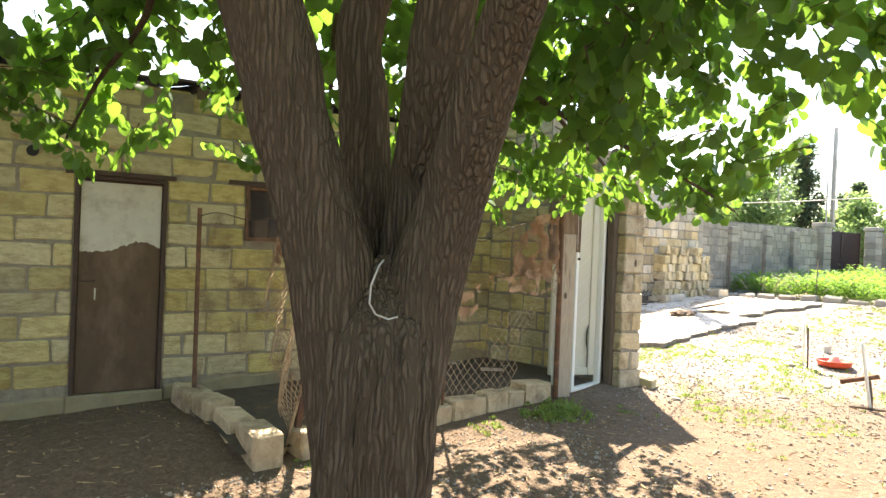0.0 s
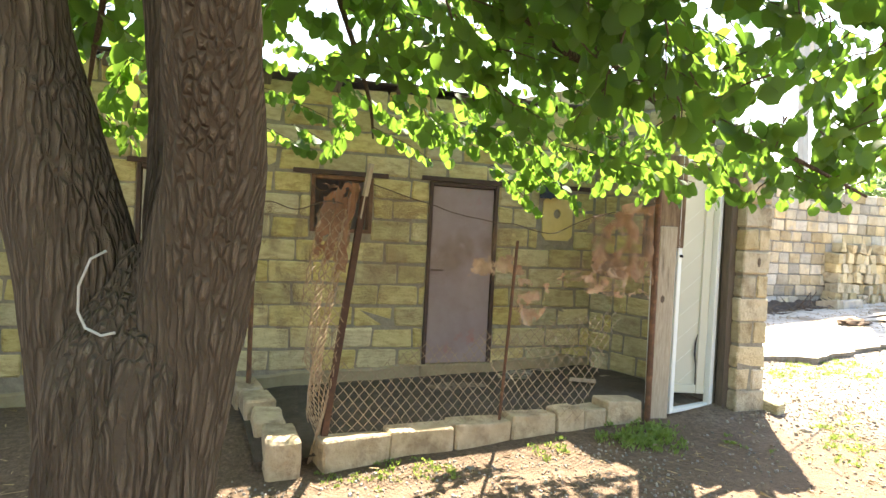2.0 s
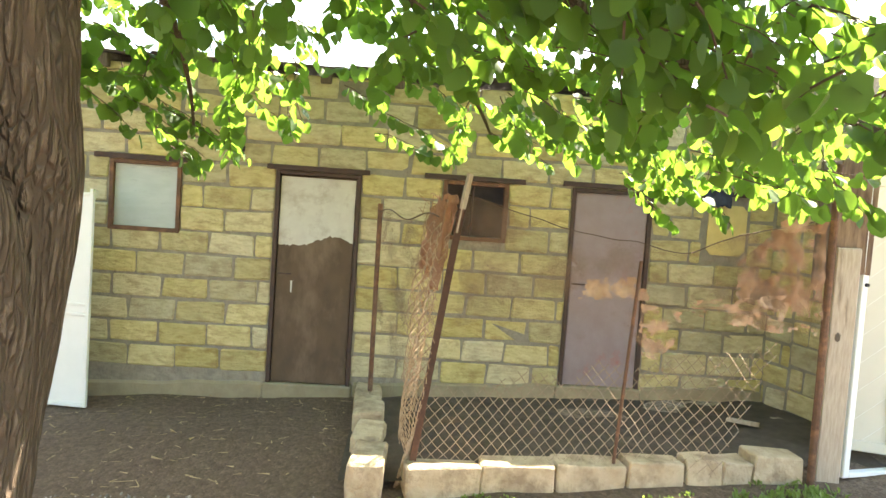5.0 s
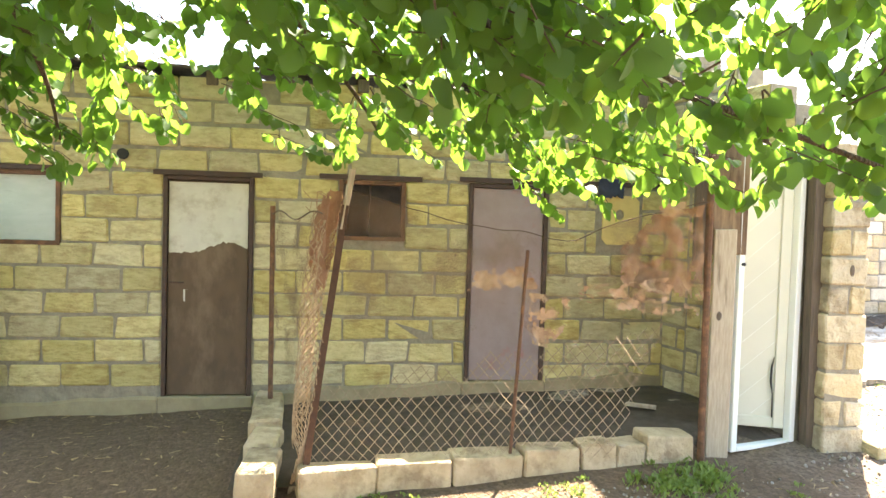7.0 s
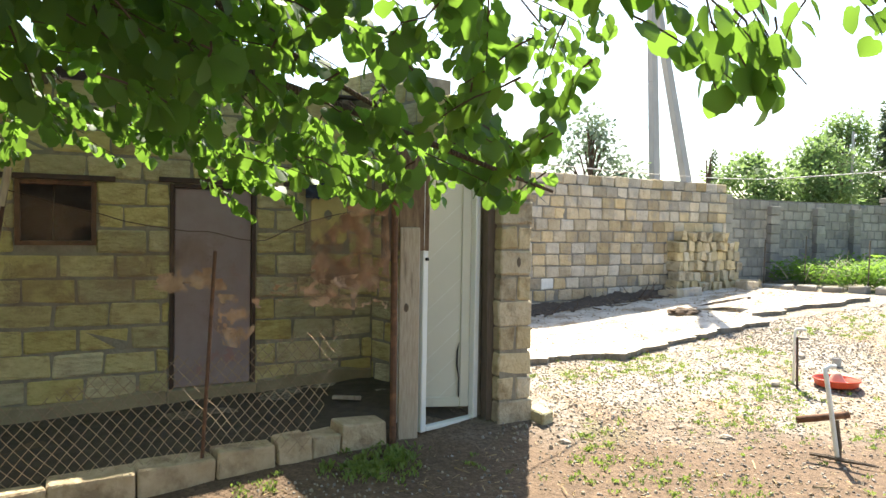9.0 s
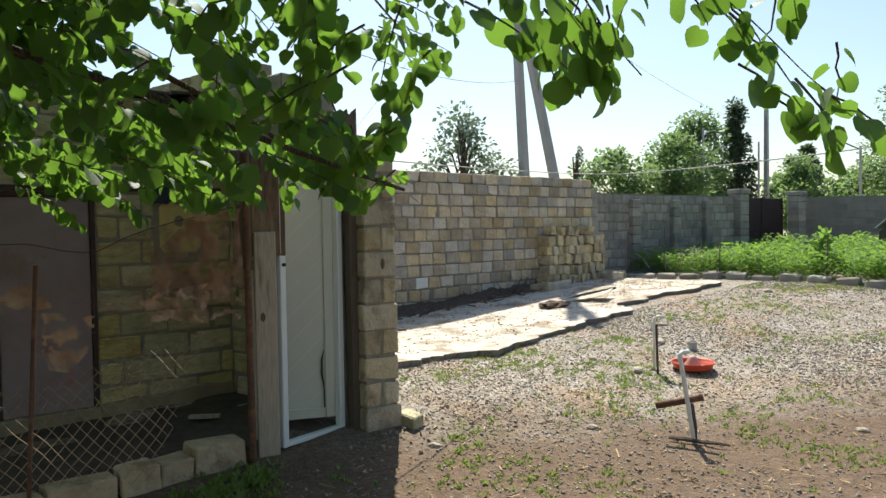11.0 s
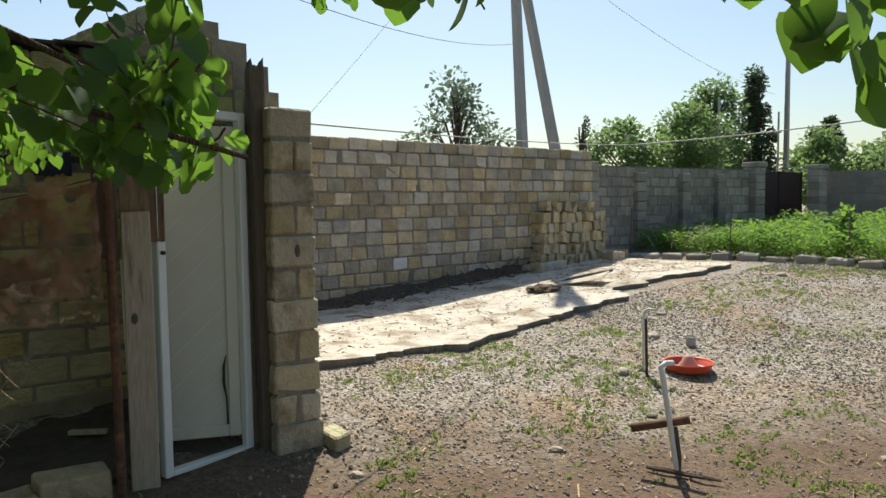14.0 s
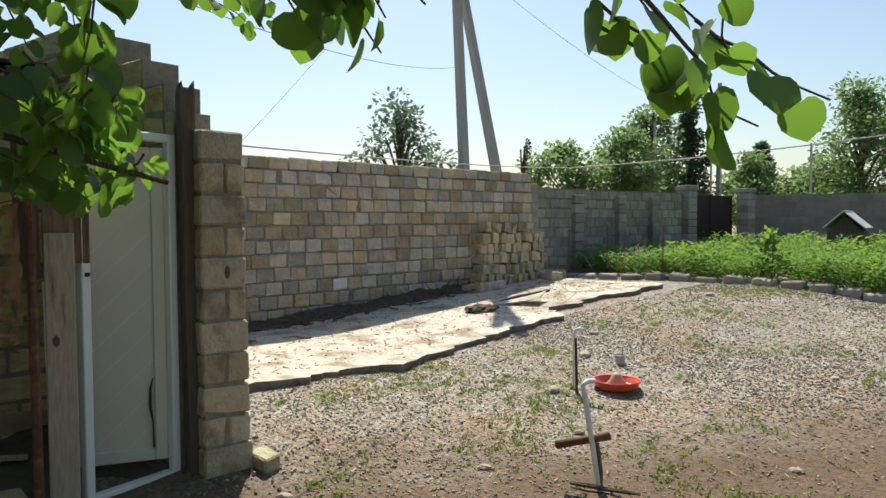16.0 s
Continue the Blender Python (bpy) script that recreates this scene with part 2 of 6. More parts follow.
def bark_material(name, ridge, furrow, moss):
    """Long interlaced ridges between dark furrows, in colour and in relief."""
    m = bpy.data.materials.new(name)
    m.use_nodes = True
    N, L = m.node_tree.nodes, m.node_tree.links
    b = N["Principled BSDF"]
    geo, mp = N.new("ShaderNodeNewGeometry"), N.new("ShaderNodeMapping")
    mp.inputs["Scale"].default_value = (1.0, 1.0, 0.075)
    L.new(geo.outputs["Position"], mp.inputs["Vector"])

    def grain(scale, detail, rough, warp, where):
        n = N.new("ShaderNodeTexNoise")
        n.inputs["Scale"].default_value, n.inputs["Detail"].default_value = scale, detail
        n.inputs["Roughness"].default_value, n.inputs["Distortion"].default_value = rough, warp
        L.new(where, n.inputs["Vector"])
        return n.outputs["Fac"]

    def ramp(value, lo, hi, a=0.0, z=1.0):
        r = N.new("ShaderNodeMapRange")
        r.interpolation_type = "SMOOTHSTEP"
        for k, v in (("From Min", lo), ("From Max", hi), ("To Min", a), ("To Max", z)):
            r.inputs[k].default_value = v
        L.new(value, r.inputs["Value"])
        return r.outputs["Result"]

    def math_node(op, a, c):
        q = N.new("ShaderNodeMath")
        q.operation = op
        for sock, v in ((q.inputs[0], a), (q.inputs[1], c)):
            if hasattr(v, "is_linked"):
                L.new(v, sock)
            else:
                sock.default_value = v
        return q.outputs[0]

    def blend(fac, a, c):
        x = N.new("ShaderNodeMix")
        x.data_type = "RGBA"
        L.new(fac, x.inputs["Factor"])
        for sock, v in ((x.inputs[6], a), (x.inputs[7], c)):
            if hasattr(v, "is_linked"):
                L.new(v, sock)
            else:
                sock.default_value = (*v, 1)
        return x.outputs[2]

    warp = N.new("ShaderNodeTexNoise")
    warp.inputs["Scale"].default_value, warp.inputs["Detail"].default_value = 7, 4
    L.new(geo.outputs["Position"], warp.inputs["Vector"])
    shift = N.new("ShaderNodeVectorMath")
    shift.operation = "MULTIPLY_ADD"
    L.new(warp.outputs["Color"], shift.inputs[0])
    shift.inputs[1].default_value = (0.03, 0.03, 0.008)
    L.new(mp.outputs["Vector"], shift.inputs[2])

    def plates(scale):
        v = N.new("ShaderNodeTexVoronoi")
        v.feature = "DISTANCE_TO_EDGE"
        v.inputs["Scale"].default_value = scale
        L.new(shift.outputs[0], v.inputs["Vector"])
        return v.outputs["Distance"]

    wide = ramp(plates(62), 0.0, 0.28)
    thin = ramp(plates(140), 0.0, 0.25, 0.75, 1.0)
    height = math_node("MULTIPLY", wide, thin)
    col = blend(height, furrow, ridge)
    col = blend(ramp(grain(9, 5, 0.6, 0, geo.outputs["Position"]), 0.48, 0.7, 0.0, 0.45), col, moss)
    L.new(col, b.inputs["Base Color"])
    b.inputs["Roughness"].default_value = 0.95
    b.inputs["Specular IOR Level"].default_value = 0.15
    bump = N.new("ShaderNodeBump")
    bump.inputs["Strength"].default_value, bump.inputs["Distance"].default_value = 1.0, 0.013
    L.new(math_node("ADD", height, math_node("MULTIPLY", grain(160, 4, 0.7, 0, geo.outputs["Position"]), 0.25)), bump.inputs["Height"])
    L.new(bump.outputs["Normal"], b.inputs["Normal"])
    return m


M_BARK = bark_material("ridged_bark", (0.175, 0.13, 0.092), (0.085, 0.062, 0.043), (0.13, 0.095, 0.066))
M_TWIG = material("brown_twig", (0.12, 0.08, 0.055), (0.08, 0.055, 0.04), 30, 0.9, 0.3, 100)
# pen dirt, with some of the pen's shade put into its colour
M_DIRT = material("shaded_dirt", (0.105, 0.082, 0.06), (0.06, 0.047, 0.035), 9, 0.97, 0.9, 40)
M_GRAVEL = material("grey_gravel_stone", (0.37, 0.325, 0.265), (0.22, 0.188, 0.15), 30, 0.93, 0.3, 90, island=0.48, hue=0.5)
M_DRY = material("dry_straw", (0.42, 0.31, 0.17), (0.3, 0.2, 0.1), 40, 0.9, 0.1, 90, island=0.35)
M_LEAF = leaf_material("mulberry_leaf", (0.024, 0.06, 0.015), (0.05, 0.1, 0.024), (0.28, 0.52, 0.06), 0.32, 0.6)
M_LEAF_FAR = leaf_material("garden_tree_leaf", (0.07, 0.125, 0.05), (0.13, 0.2, 0.08), (0.28, 0.42, 0.13), 0.4, 0.7)
M_YARD_WEED = leaf_material("low_weed_leaf", (0.1, 0.16, 0.038), (0.2, 0.25, 0.07), (0.32, 0.44, 0.08), 0.35)
M_NEEDLE = leaf_material("conifer_needles", (0.055, 0.09, 0.05), (0.09, 0.13, 0.07), (0.14, 0.2, 0.09), 0.3)
M_SILVER = leaf_material("silvery_leaf", (0.13, 0.18, 0.13), (0.2, 0.26, 0.19), (0.2, 0.28, 0.15), 0.25, 0.7)
M_WEED = leaf_material("weed_leaf", (0.055, 0.13, 0.022), (0.125, 0.225, 0.04), (0.3, 0.5, 0.07), 0.4, 0.75)
M_SACK = net_material("torn_brown_netting", (0.2, 0.135, 0.085), (0.14, 0.09, 0.06), 0.26, 0.5, 420)
M_SACK_THICK = net_material("crumpled_netting", (0.46, 0.31, 0.2), (0.3, 0.18, 0.11), 0.16, 0.8, 420, scale=8.0)
M_SACK_DENSE = net_material("dense_rusty_netting", (0.27, 0.16, 0.09), (0.18, 0.1, 0.06), 0.35, 0.8, 420, scale=6.0)
M_BUNDLE = net_material("rusty_rolled_netting", (0.34, 0.19, 0.11), (0.22, 0.11, 0.065), 0.48, 0.74, 300)
M_EARTH = material("dark_earth", (0.13, 0.1, 0.075), (0.075, 0.058, 0.045), 16, 0.97, 1.0, 40, distance=0.02)
M_WIRE = material("rusty_wire", (0.42, 0.33, 0.23), (0.26, 0.18, 0.115), 60, 0.7, 0.1, 100, metal=0.3)
M_RUST_WIRE = material("dull_rusty_wire", (0.5, 0.39, 0.26), (0.26, 0.16, 0.09), 35, 0.75, 0.1, 100, metal=0.2)
M_CABLE = material("pale_cable", (0.5, 0.47, 0.42), (0.42, 0.4, 0.36), 10, 0.6, 0.0)
M_BLACK = material("black_rubber", (0.02, 0.02, 0.02), (0.03, 0.03, 0.03), 20, 0.7)
M_RED = material("red_plastic", (0.62, 0.1, 0.05), (0.52, 0.08, 0.04), 9, 0.4, 0.05, 40, stain=(0.5, 0.3, 0.22), stain_scale=8, stain_at=(0.62, 0.8))
M_PINK = material("dusty_pink_plastic", (0.5, 0.3, 0.24), (0.42, 0.25, 0.2), 12, 0.6, 0.05, 40)
M_GATE = material("dark_red_gate", (0.04, 0.02, 0.018), (0.028, 0.016, 0.014), 6, 0.6, 0.1, 40)
M_SHEET = material("pale_roof_sheet", (0.55, 0.55, 0.52), (0.45, 0.44, 0.42), 5, 0.7, 0.1, 40)

# ---- builders ----
RNG = random.Random(7)


def part(name, bm, mat, parent=None, label="", smooth=False):
    me = bpy.data.meshes.new(name)
    bm.to_mesh(me)
    bm.free()
    me.materials.append(mat)
    if smooth:
        for p in me.polygons:
            p.use_smooth = True
    ob = new(name, me)
    if parent:
        ob.parent = parent
    if label:
        ob["label"] = label
    return ob


def share(name, me, m, parent):
    """A piece on mesh data that alike pieces share."""
    ob = new(name, me)
    ob.parent = parent
    ob.matrix_basis = m
    return ob


def thing(name, label, category, m=None, group="", kind=""):
    ob = new(name)
    ob.empty_display_size = 0.1
    if m:
        ob.matrix_basis = m
    return tagged(ob, label, category, group, kind)


def box(bm, x0, x1, y0, y1, z0, z1, bevel=0.0, jitter=0.0, m=None, rng=RNG):
    """A box with chamfered edges, its corners a little uneven."""
    g = bmesh.ops.create_cube(bm, size=1.0)["verts"]
    for v in g:
        v.co = Vector(((x0 + x1) / 2 + v.co.x * (x1 - x0), (y0 + y1) / 2 + v.co.y * (y1 - y0), (z0 + z1) / 2 + v.co.z * (z1 - z0)))
        if jitter:
            v.co += Vector((rng.uniform(-jitter, jitter), rng.uniform(-jitter, jitter), rng.uniform(-jitter, jitter)))
    if bevel:
        edges = list({e for v in g for e in v.link_edges})
        g = list({v for f in bmesh.ops.bevel(bm, geom=edges, offset=bevel, segments=1, affect="EDGES")["faces"] for v in f.verts})
    if m:
        bmesh.ops.transform(bm, matrix=m, verts=g)
    return g


def tube(bm, pts, radii, sides=8, caps=True):
    """A round bar along points, with a radius at each."""
    rings = []
    pts = [Vector(p) for p in pts]
    if not hasattr(radii, "__len__"):
        radii = [radii] * len(pts)
    side = None
    for i, p in enumerate(pts):
        d = (pts[min(i + 1, len(pts) - 1)] - pts[max(i - 1, 0)]).normalized()
        if side is None:
            side = d.orthogonal().normalized()
        side = (side - d * side.dot(d)).normalized()
        up = d.cross(side)
        rings.append([bm.verts.new(p + radii[i] * (math.cos(a) * side + math.sin(a) * up)) for a in [2 * math.pi * k / sides for k in range(sides)]])
    for a, b in zip(rings, rings[1:]):
        for k in range(sides):
            bm.faces.new((a[k], a[(k + 1) % sides], b[(k + 1) % sides], b[k]))
    if caps and sides > 2:
        bm.faces.new(rings[0][::-1])
        bm.faces.new(rings[-1])
    return rings


def grid_wall(ys, zs, solid, x0, x1):
    """A wall of thickness x0..x1, in cells of which solid(y, z) tells which are there; openings go through it."""
    bm = bmesh.new()
    ok = {(i, j): solid((ys[i] + ys[i + 1]) / 2, (zs[j] + zs[j + 1]) / 2) for i in range(len(ys) - 1) for j in range(len(zs) - 1)}
    verts = {}

    def v(i, j, s):
        if (i, j, s) not in verts:
            verts[i, j, s] = bm.verts.new((x1 if s else x0, ys[i], zs[j]))
        return verts[i, j, s]

    for (i, j), yes in ok.items():
        if not yes:
            continue
        bm.faces.new((v(i, j, 1), v(i + 1, j, 1), v(i + 1, j + 1, 1), v(i, j + 1, 1)))
        bm.faces.new((v(i, j, 0), v(i, j + 1, 0), v(i + 1, j + 1, 0), v(i + 1, j, 0)))
        for (di, dj), (a, b) in {(-1, 0): ((0, 0), (0, 1)), (1, 0): ((1, 1), (1, 0)), (0, -1): ((1, 0), (0, 0)), (0, 1): ((0, 1), (1, 1))}.items():
            if not ok.get((i + di, j + dj), False):
                bm.faces.new((v(i + a[0], j + a[1], 1), v(i + a[0], j + a[1], 0), v(i + b[0], j + b[1], 0), v(i + b[0], j + b[1], 1)))
    bmesh.ops.recalc_face_normals(bm, faces=bm.faces)
    return bm


BLOCKS = {}


def block_mesh(length, height, depth, mat, bevel=0.013, jitter=0.011):
    """One of four rough blocks of this size; its front face looks along +x and its middle is the origin."""
    key = (round(length, 2), round(height, 2), round(depth, 2), mat.name, RNG.randrange(4))
    if key not in BLOCKS:
        bm = bmesh.new()
        box(bm, -depth, 0, -key[0] / 2, key[0] / 2, -key[1] / 2, key[1] / 2, bevel, jitter)
        me = bpy.data.meshes.new("block")
        bm.to_mesh(me)
        bm.free()
        me.materials.append(mat)
        BLOCKS[key] = me
    return BLOCKS[key]


def lay(runs, length, joint, first):
    """Lengths of blocks along a run, with joints between them: yields middle and length."""
    a, b = runs
    y, out = a, []
    step = first
    while y < b - 0.05:
        n = min(step, b - y)
        if b - (y + n) < 0.07:
            n = b - y
        out.append((y + n / 2, n - joint))
        y += n
        step = length * RNG.uniform(0.93, 1.07)
    return out


def courses(parent, y0, y1, z0, rows, height, length, openings, mat, x=0.0, depth=0.05, joint=0.016, proud=0.006, place=None, near=None, joined=None, skip=0.0, patches=()):
    """Rows of blocks on a wall's face at x, each an object; those for which near(y) is false go into one joined mesh."""
    rest = []
    for k in range(rows):
        za, zb = z0 + k * height, z0 + (k + 1) * height
        spans = [(y0, y1)]
        for a, b, c, d in openings:
            if c < zb - 0.04 and d > za + 0.04:
                spans = [s for p, q in spans for s in ((p, min(q, a)), (max(p, b), q)) if s[1] - s[0] > 0.05]
        for s in spans:
            for y, n in lay(s, length, joint, length * (0.5 if k % 2 else 1.0) * RNG.uniform(0.85, 1.0)):
                h = height - joint
                px = x + RNG.uniform(-0.4, 1.0) * proud
                m = pose(px, y, (za + zb) / 2 + RNG.uniform(-0.002, 0.002), RNG.uniform(-0.5, 0.5), RNG.uniform(-0.4, 0.4), RNG.uniform(-0.5, 0.5))
                if place:
                    m = place @ m
                use = mat
                for yy, zz, pm in patches:
                    if abs(y - yy) < length * 0.5 and za <= zz < zb:
                        use = pm
                if near and not near(y):
                    rest.append((m, n, h))
                else:
                    share("block", block_mesh(n, h, depth, use), m, parent)
    if rest:
        bm = bmesh.new()
        for m, n, h in rest:
            box(bm, -depth, 0, -n / 2, n / 2, -h / 2, h / 2, 0, 0.004, m)
        tagged(part("far_blocks", bm, joined, parent), kind="stuff")


# ---- ground ----
GY = [-400, -30, -8, -2, 0, 2.5, 4, 5.2, 7.4, 10, 12.4, 17, 25, 400]
GZ = [-0.6, -0.6, -0.5, -0.22, -0.12, -0.03, -0.06, -0.08, 0.06, 0.24, 0.38, 0.55, 0.7, 0.7]


def step_up(a, b, v):
    t = min(max((v - a) / (b - a), 0), 1)
    return t * t * (3 - 2 * t)


def lie(x, y):
    """The height of the ground."""
    z = sum(np.interp([y - 0.8, y - 0.4, y, y + 0.4, y + 0.8], GY, GZ)) / 5
    return float(z) - 0.14 * step_up(0.9, 2.4, x)


def rough_lie(x, y):
    n = noise.noise((x * 1.3, y * 1.3, 0)) * 0.022 + noise.noise((x * 5, y * 5, 3)) * 0.008 if -8 < x < 12 and -10 < y < 20 else 0
    return lie(x, y) + n


def ground_material():
    m = material("yard_dirt_and_gravel", (0.33, 0.285, 0.23), (0.21, 0.175, 0.135), 38, 0.97, 0.6, 120, distance=0.008)
    nt = m.node_tree
    N, L = nt.nodes, nt.links
    b = N["Principled BSDF"]
    base = b.inputs["Base Color"].links[0].from_socket
    geo = N.new("ShaderNodeNewGeometry")

    def blend(scale, lo, hi, colour, below):
        n = N.new("ShaderNodeTexNoise")
        n.inputs["Scale"].default_value, n.inputs["Detail"].default_value = scale, 7
        L.new(geo.outputs["Position"], n.inputs["Vector"])
        r = N.new("ShaderNodeMapRange")
        r.inputs["From Min"].default_value, r.inputs["From Max"].default_value = lo, hi
        L.new(n.outputs["Fac"], r.inputs["Value"])
        x = N.new("ShaderNodeMix")
        x.data_type = "RGBA"
        L.new(r.outputs["Result"], x.inputs["Factor"])
        L.new(below, x.inputs[6])
        x.inputs[7].default_value = (*colour, 1)
        return x.outputs[2]

    c = blend(0.7, 0.5, 0.62, (0.27, 0.195, 0.13), base)
    c = blend(2.6, 0.52, 0.66, (0.32, 0.29, 0.25), c)
    c = blend(1.5, 0.58, 0.7, (0.2, 0.2, 0.1), c)
    c = blend(14, 0.6, 0.74, (0.38, 0.335, 0.275), c)
    # single stones of the gravel
    cells = N.new("ShaderNodeTexVoronoi")
    cells.inputs["Scale"].default_value = 48
    L.new(geo.outputs["Position"], cells.inputs["Vector"])
    grey = N.new("ShaderNodeSeparateColor")
    L.new(cells.outputs["Color"], grey.inputs[0])
    tint = N.new("ShaderNodeHueSaturation")
    span = N.new("ShaderNodeMapRange")
    span.inputs["To Min"].default_value, span.inputs["To Max"].default_value = 0.42, 1.55
    L.new(grey.outputs[0], span.inputs["Value"])
    L.new(span.outputs["Result"], tint.inputs["Value"])
    lump = N.new("ShaderNodeBump")
    lump.inputs["Strength"].default_value, lump.inputs["Distance"].default_value, lump.invert = 0.6, 0.01, True
    L.new(cells.outputs["Distance"], lump.inputs["Height"])
    L.new(b.inputs["Normal"].links[0].from_socket, lump.inputs["Normal"])
    L.new(lump.outputs["Normal"], b.inputs["Normal"])
    # brown garden soil on the shed's side of the yard, gravel beyond it
    sep, wob, add, soil = N.new("ShaderNodeSeparateXYZ"), N.new("ShaderNodeTexNoise"), N.new("ShaderNodeMath"), N.new("ShaderNodeMapRange")
    L.new(geo.outputs["Position"], sep.inputs[0])
    wob.inputs["Scale"].default_value, wob.inputs["Detail"].default_value = 1.6, 6
    L.new(geo.outputs["Position"], wob.inputs["Vector"])
    add.operation = "MULTIPLY_ADD"
    L.new(wob.outputs["Fac"], add.inputs[0])
    add.inputs[1].default_value = 3.0
    tilt = N.new("ShaderNodeMath")
    tilt.operation = "MULTIPLY_ADD"
    L.new(sep.outputs["X"], tilt.inputs[0])
    tilt.inputs[1].default_value = -2.0
    L.new(sep.outputs["Y"], tilt.inputs[2])
    L.new(tilt.outputs[0], add.inputs[2])
    soil.inputs["From Min"].default_value, soil.inputs["From Max"].default_value = 2.6, -0.4
    L.new(add.outputs[0], soil.inputs["Value"])
    tone = N.new("ShaderNodeTexNoise")
    tone.inputs["Scale"].default_value, tone.inputs["Detail"].default_value = 18, 8
    L.new(geo.outputs["Position"], tone.inputs["Vector"])
    dark = N.new("ShaderNodeMix")
    dark.data_type = "RGBA"
    L.new(tone.outputs["Fac"], dark.inputs["Factor"])
    dark.inputs[6].default_value, dark.inputs[7].default_value = (0.06, 0.04, 0.026, 1), (0.195, 0.13, 0.082, 1)
    last = N.new("ShaderNodeMix")
    last.data_type = "RGBA"
    L.new(soil.outputs["Result"], last.inputs["Factor"])
    soft = N.new("ShaderNodeMapRange")
    soft.inputs["To Min"].default_value, soft.inputs["To Max"].default_value = 0.8, 1.2
    L.new(grey.outputs[0], soft.inputs["Value"])
    clod = N.new("ShaderNodeHueSaturation")
    L.new(soft.outputs["Result"], clod.inputs["Value"])
    L.new(dark.outputs[2], clod.inputs["Color"])
    L.new(clod.outputs["Color"], last.inputs[7])
    L.new(c, tint.inputs["Color"])
    L.new(tint.outputs["Color"], last.inputs[6])
    L.new(last.outputs[2], b.inputs["Base Color"])
    return m


def build_ground():
    def axis(lo, a, b, hi, fine):
        inner = list(np.arange(a, b, fine))
        near, far = [], []
        s, v = fine, a
        while v > lo:
            s *= 1.5
            v -= s
            near.append(max(v, lo))
        s, v = fine, inner[-1]
        while v < hi:
            s *= 1.5
            v += s
            far.append(min(v, hi))
        return near[::-1] + inner + far

    xs, ys = axis(-900, -5, 9, 900, 0.11), axis(-900, -6, 15, 900, 0.11)
    verts = [(x, y, rough_lie(x, y)) for x in xs for y in ys]
    n = len(ys)
    faces = [(i * n + j, (i + 1) * n + j, (i + 1) * n + j + 1, i * n + j + 1) for i in range(len(xs) - 1) for j in range(n - 1)]
    me = bpy.data.meshes.new("ground")
    me.from_pydata(verts, [], faces)
    me.materials.append(ground_material())
    for p in me.polygons:
        p.use_smooth = True
    tagged(new("ground", me), "sunlit yard of dry brown dirt, grey gravel and sparse weeds", "ground", kind="structure")


build_ground()

# ---- shed: front wall at x = 0 ----
OPEN = {"doorway": (-5.4, -4.5, -0.6, 1.73), "window_a": (-3.95, -3.35, 1.13, 1.73), "door_a": (-2.55, -1.82, -0.6, 1.73),
        "window_b": (-1.11, -0.54, 1.23, 1.73), "door_b": (0.02, 0.74, -0.6, 1.75), "patch": (1.2, 1.62, 1.23, 1.73)}
SHED_Y0, SHED_Y1, SHED_TOP = -8.0, 1.87, 2.53
shed_holes = list(OPEN.values())


def shed_solid(y, z):
    return not any(a < y < b and c < z < d for n, (a, b, c, d) in OPEN.items() if n != "patch")


sy = sorted({SHED_Y0, SHED_Y1, *(v for a, b, c, d in shed_holes for v in (a, b))})
sz = sorted({-0.7, SHED_TOP, *(v for a, b, c, d in shed_holes for v in (c, d))})
wall_shed = part("wall_shed", grid_wall(sy, sz, shed_solid, -0.3, -0.009), M_MORTAR)
tagged(wall_shed, "long shed wall of yellow limestone blocks with grey mortar joints", "wall", kind="structure")
footing = bmesh.new()
for a, b in ((SHED_Y0, -5.4), (-4.5, -2.58), (-1.79, -0.01), (0.76, 1.86)):
    n = max(2, int((b - a) / 0.12))
    prev = None
    for i in range(n + 1):
        y = a + (b - a) * i / n
        top = lie(0, y) + 0.13 + 0.03 * noise.noise((y * 3, 5, 1))
        out = 0.02 + 0.008 * noise.noise((y * 5, 1, 1))
        ring = [footing.verts.new(p) for p in ((-0.05, y, -0.7), (out + 0.015, y, -0.7), (out, y, top - 0.02), (out - 0.02, y, top), (-0.05, y, top))]
        if prev:
            for k in range(5):
                footing.faces.new((prev[k], prev[(k + 1) % 5], ring[(k + 1) % 5], ring[k]))
        prev = ring
bmesh.ops.recalc_face_normals(footing, faces=footing.faces)
part("footing", footing, M_PLASTER, wall_shed, "rough cement footing")

# inside and back of the shed, dark
shed_box = bmesh.new()
for x0, x1, y0, y1 in ((-3.4, -3.2, SHED_Y0, SHED_Y1), (-3.2, -0.3, SHED_Y0 - 0.2, SHED_Y0), (-3.2, -0.3, -1.55, -1.45), (-3.2, -0.3, -4.3, -4.2)):
    box(shed_box, x0, x1, y0, y1, -0.7, 2.6)
tagged(part("wall_shed_back", shed_box, M_FAR, None), "plain back and cross walls of the shed", "wall", kind="structure")


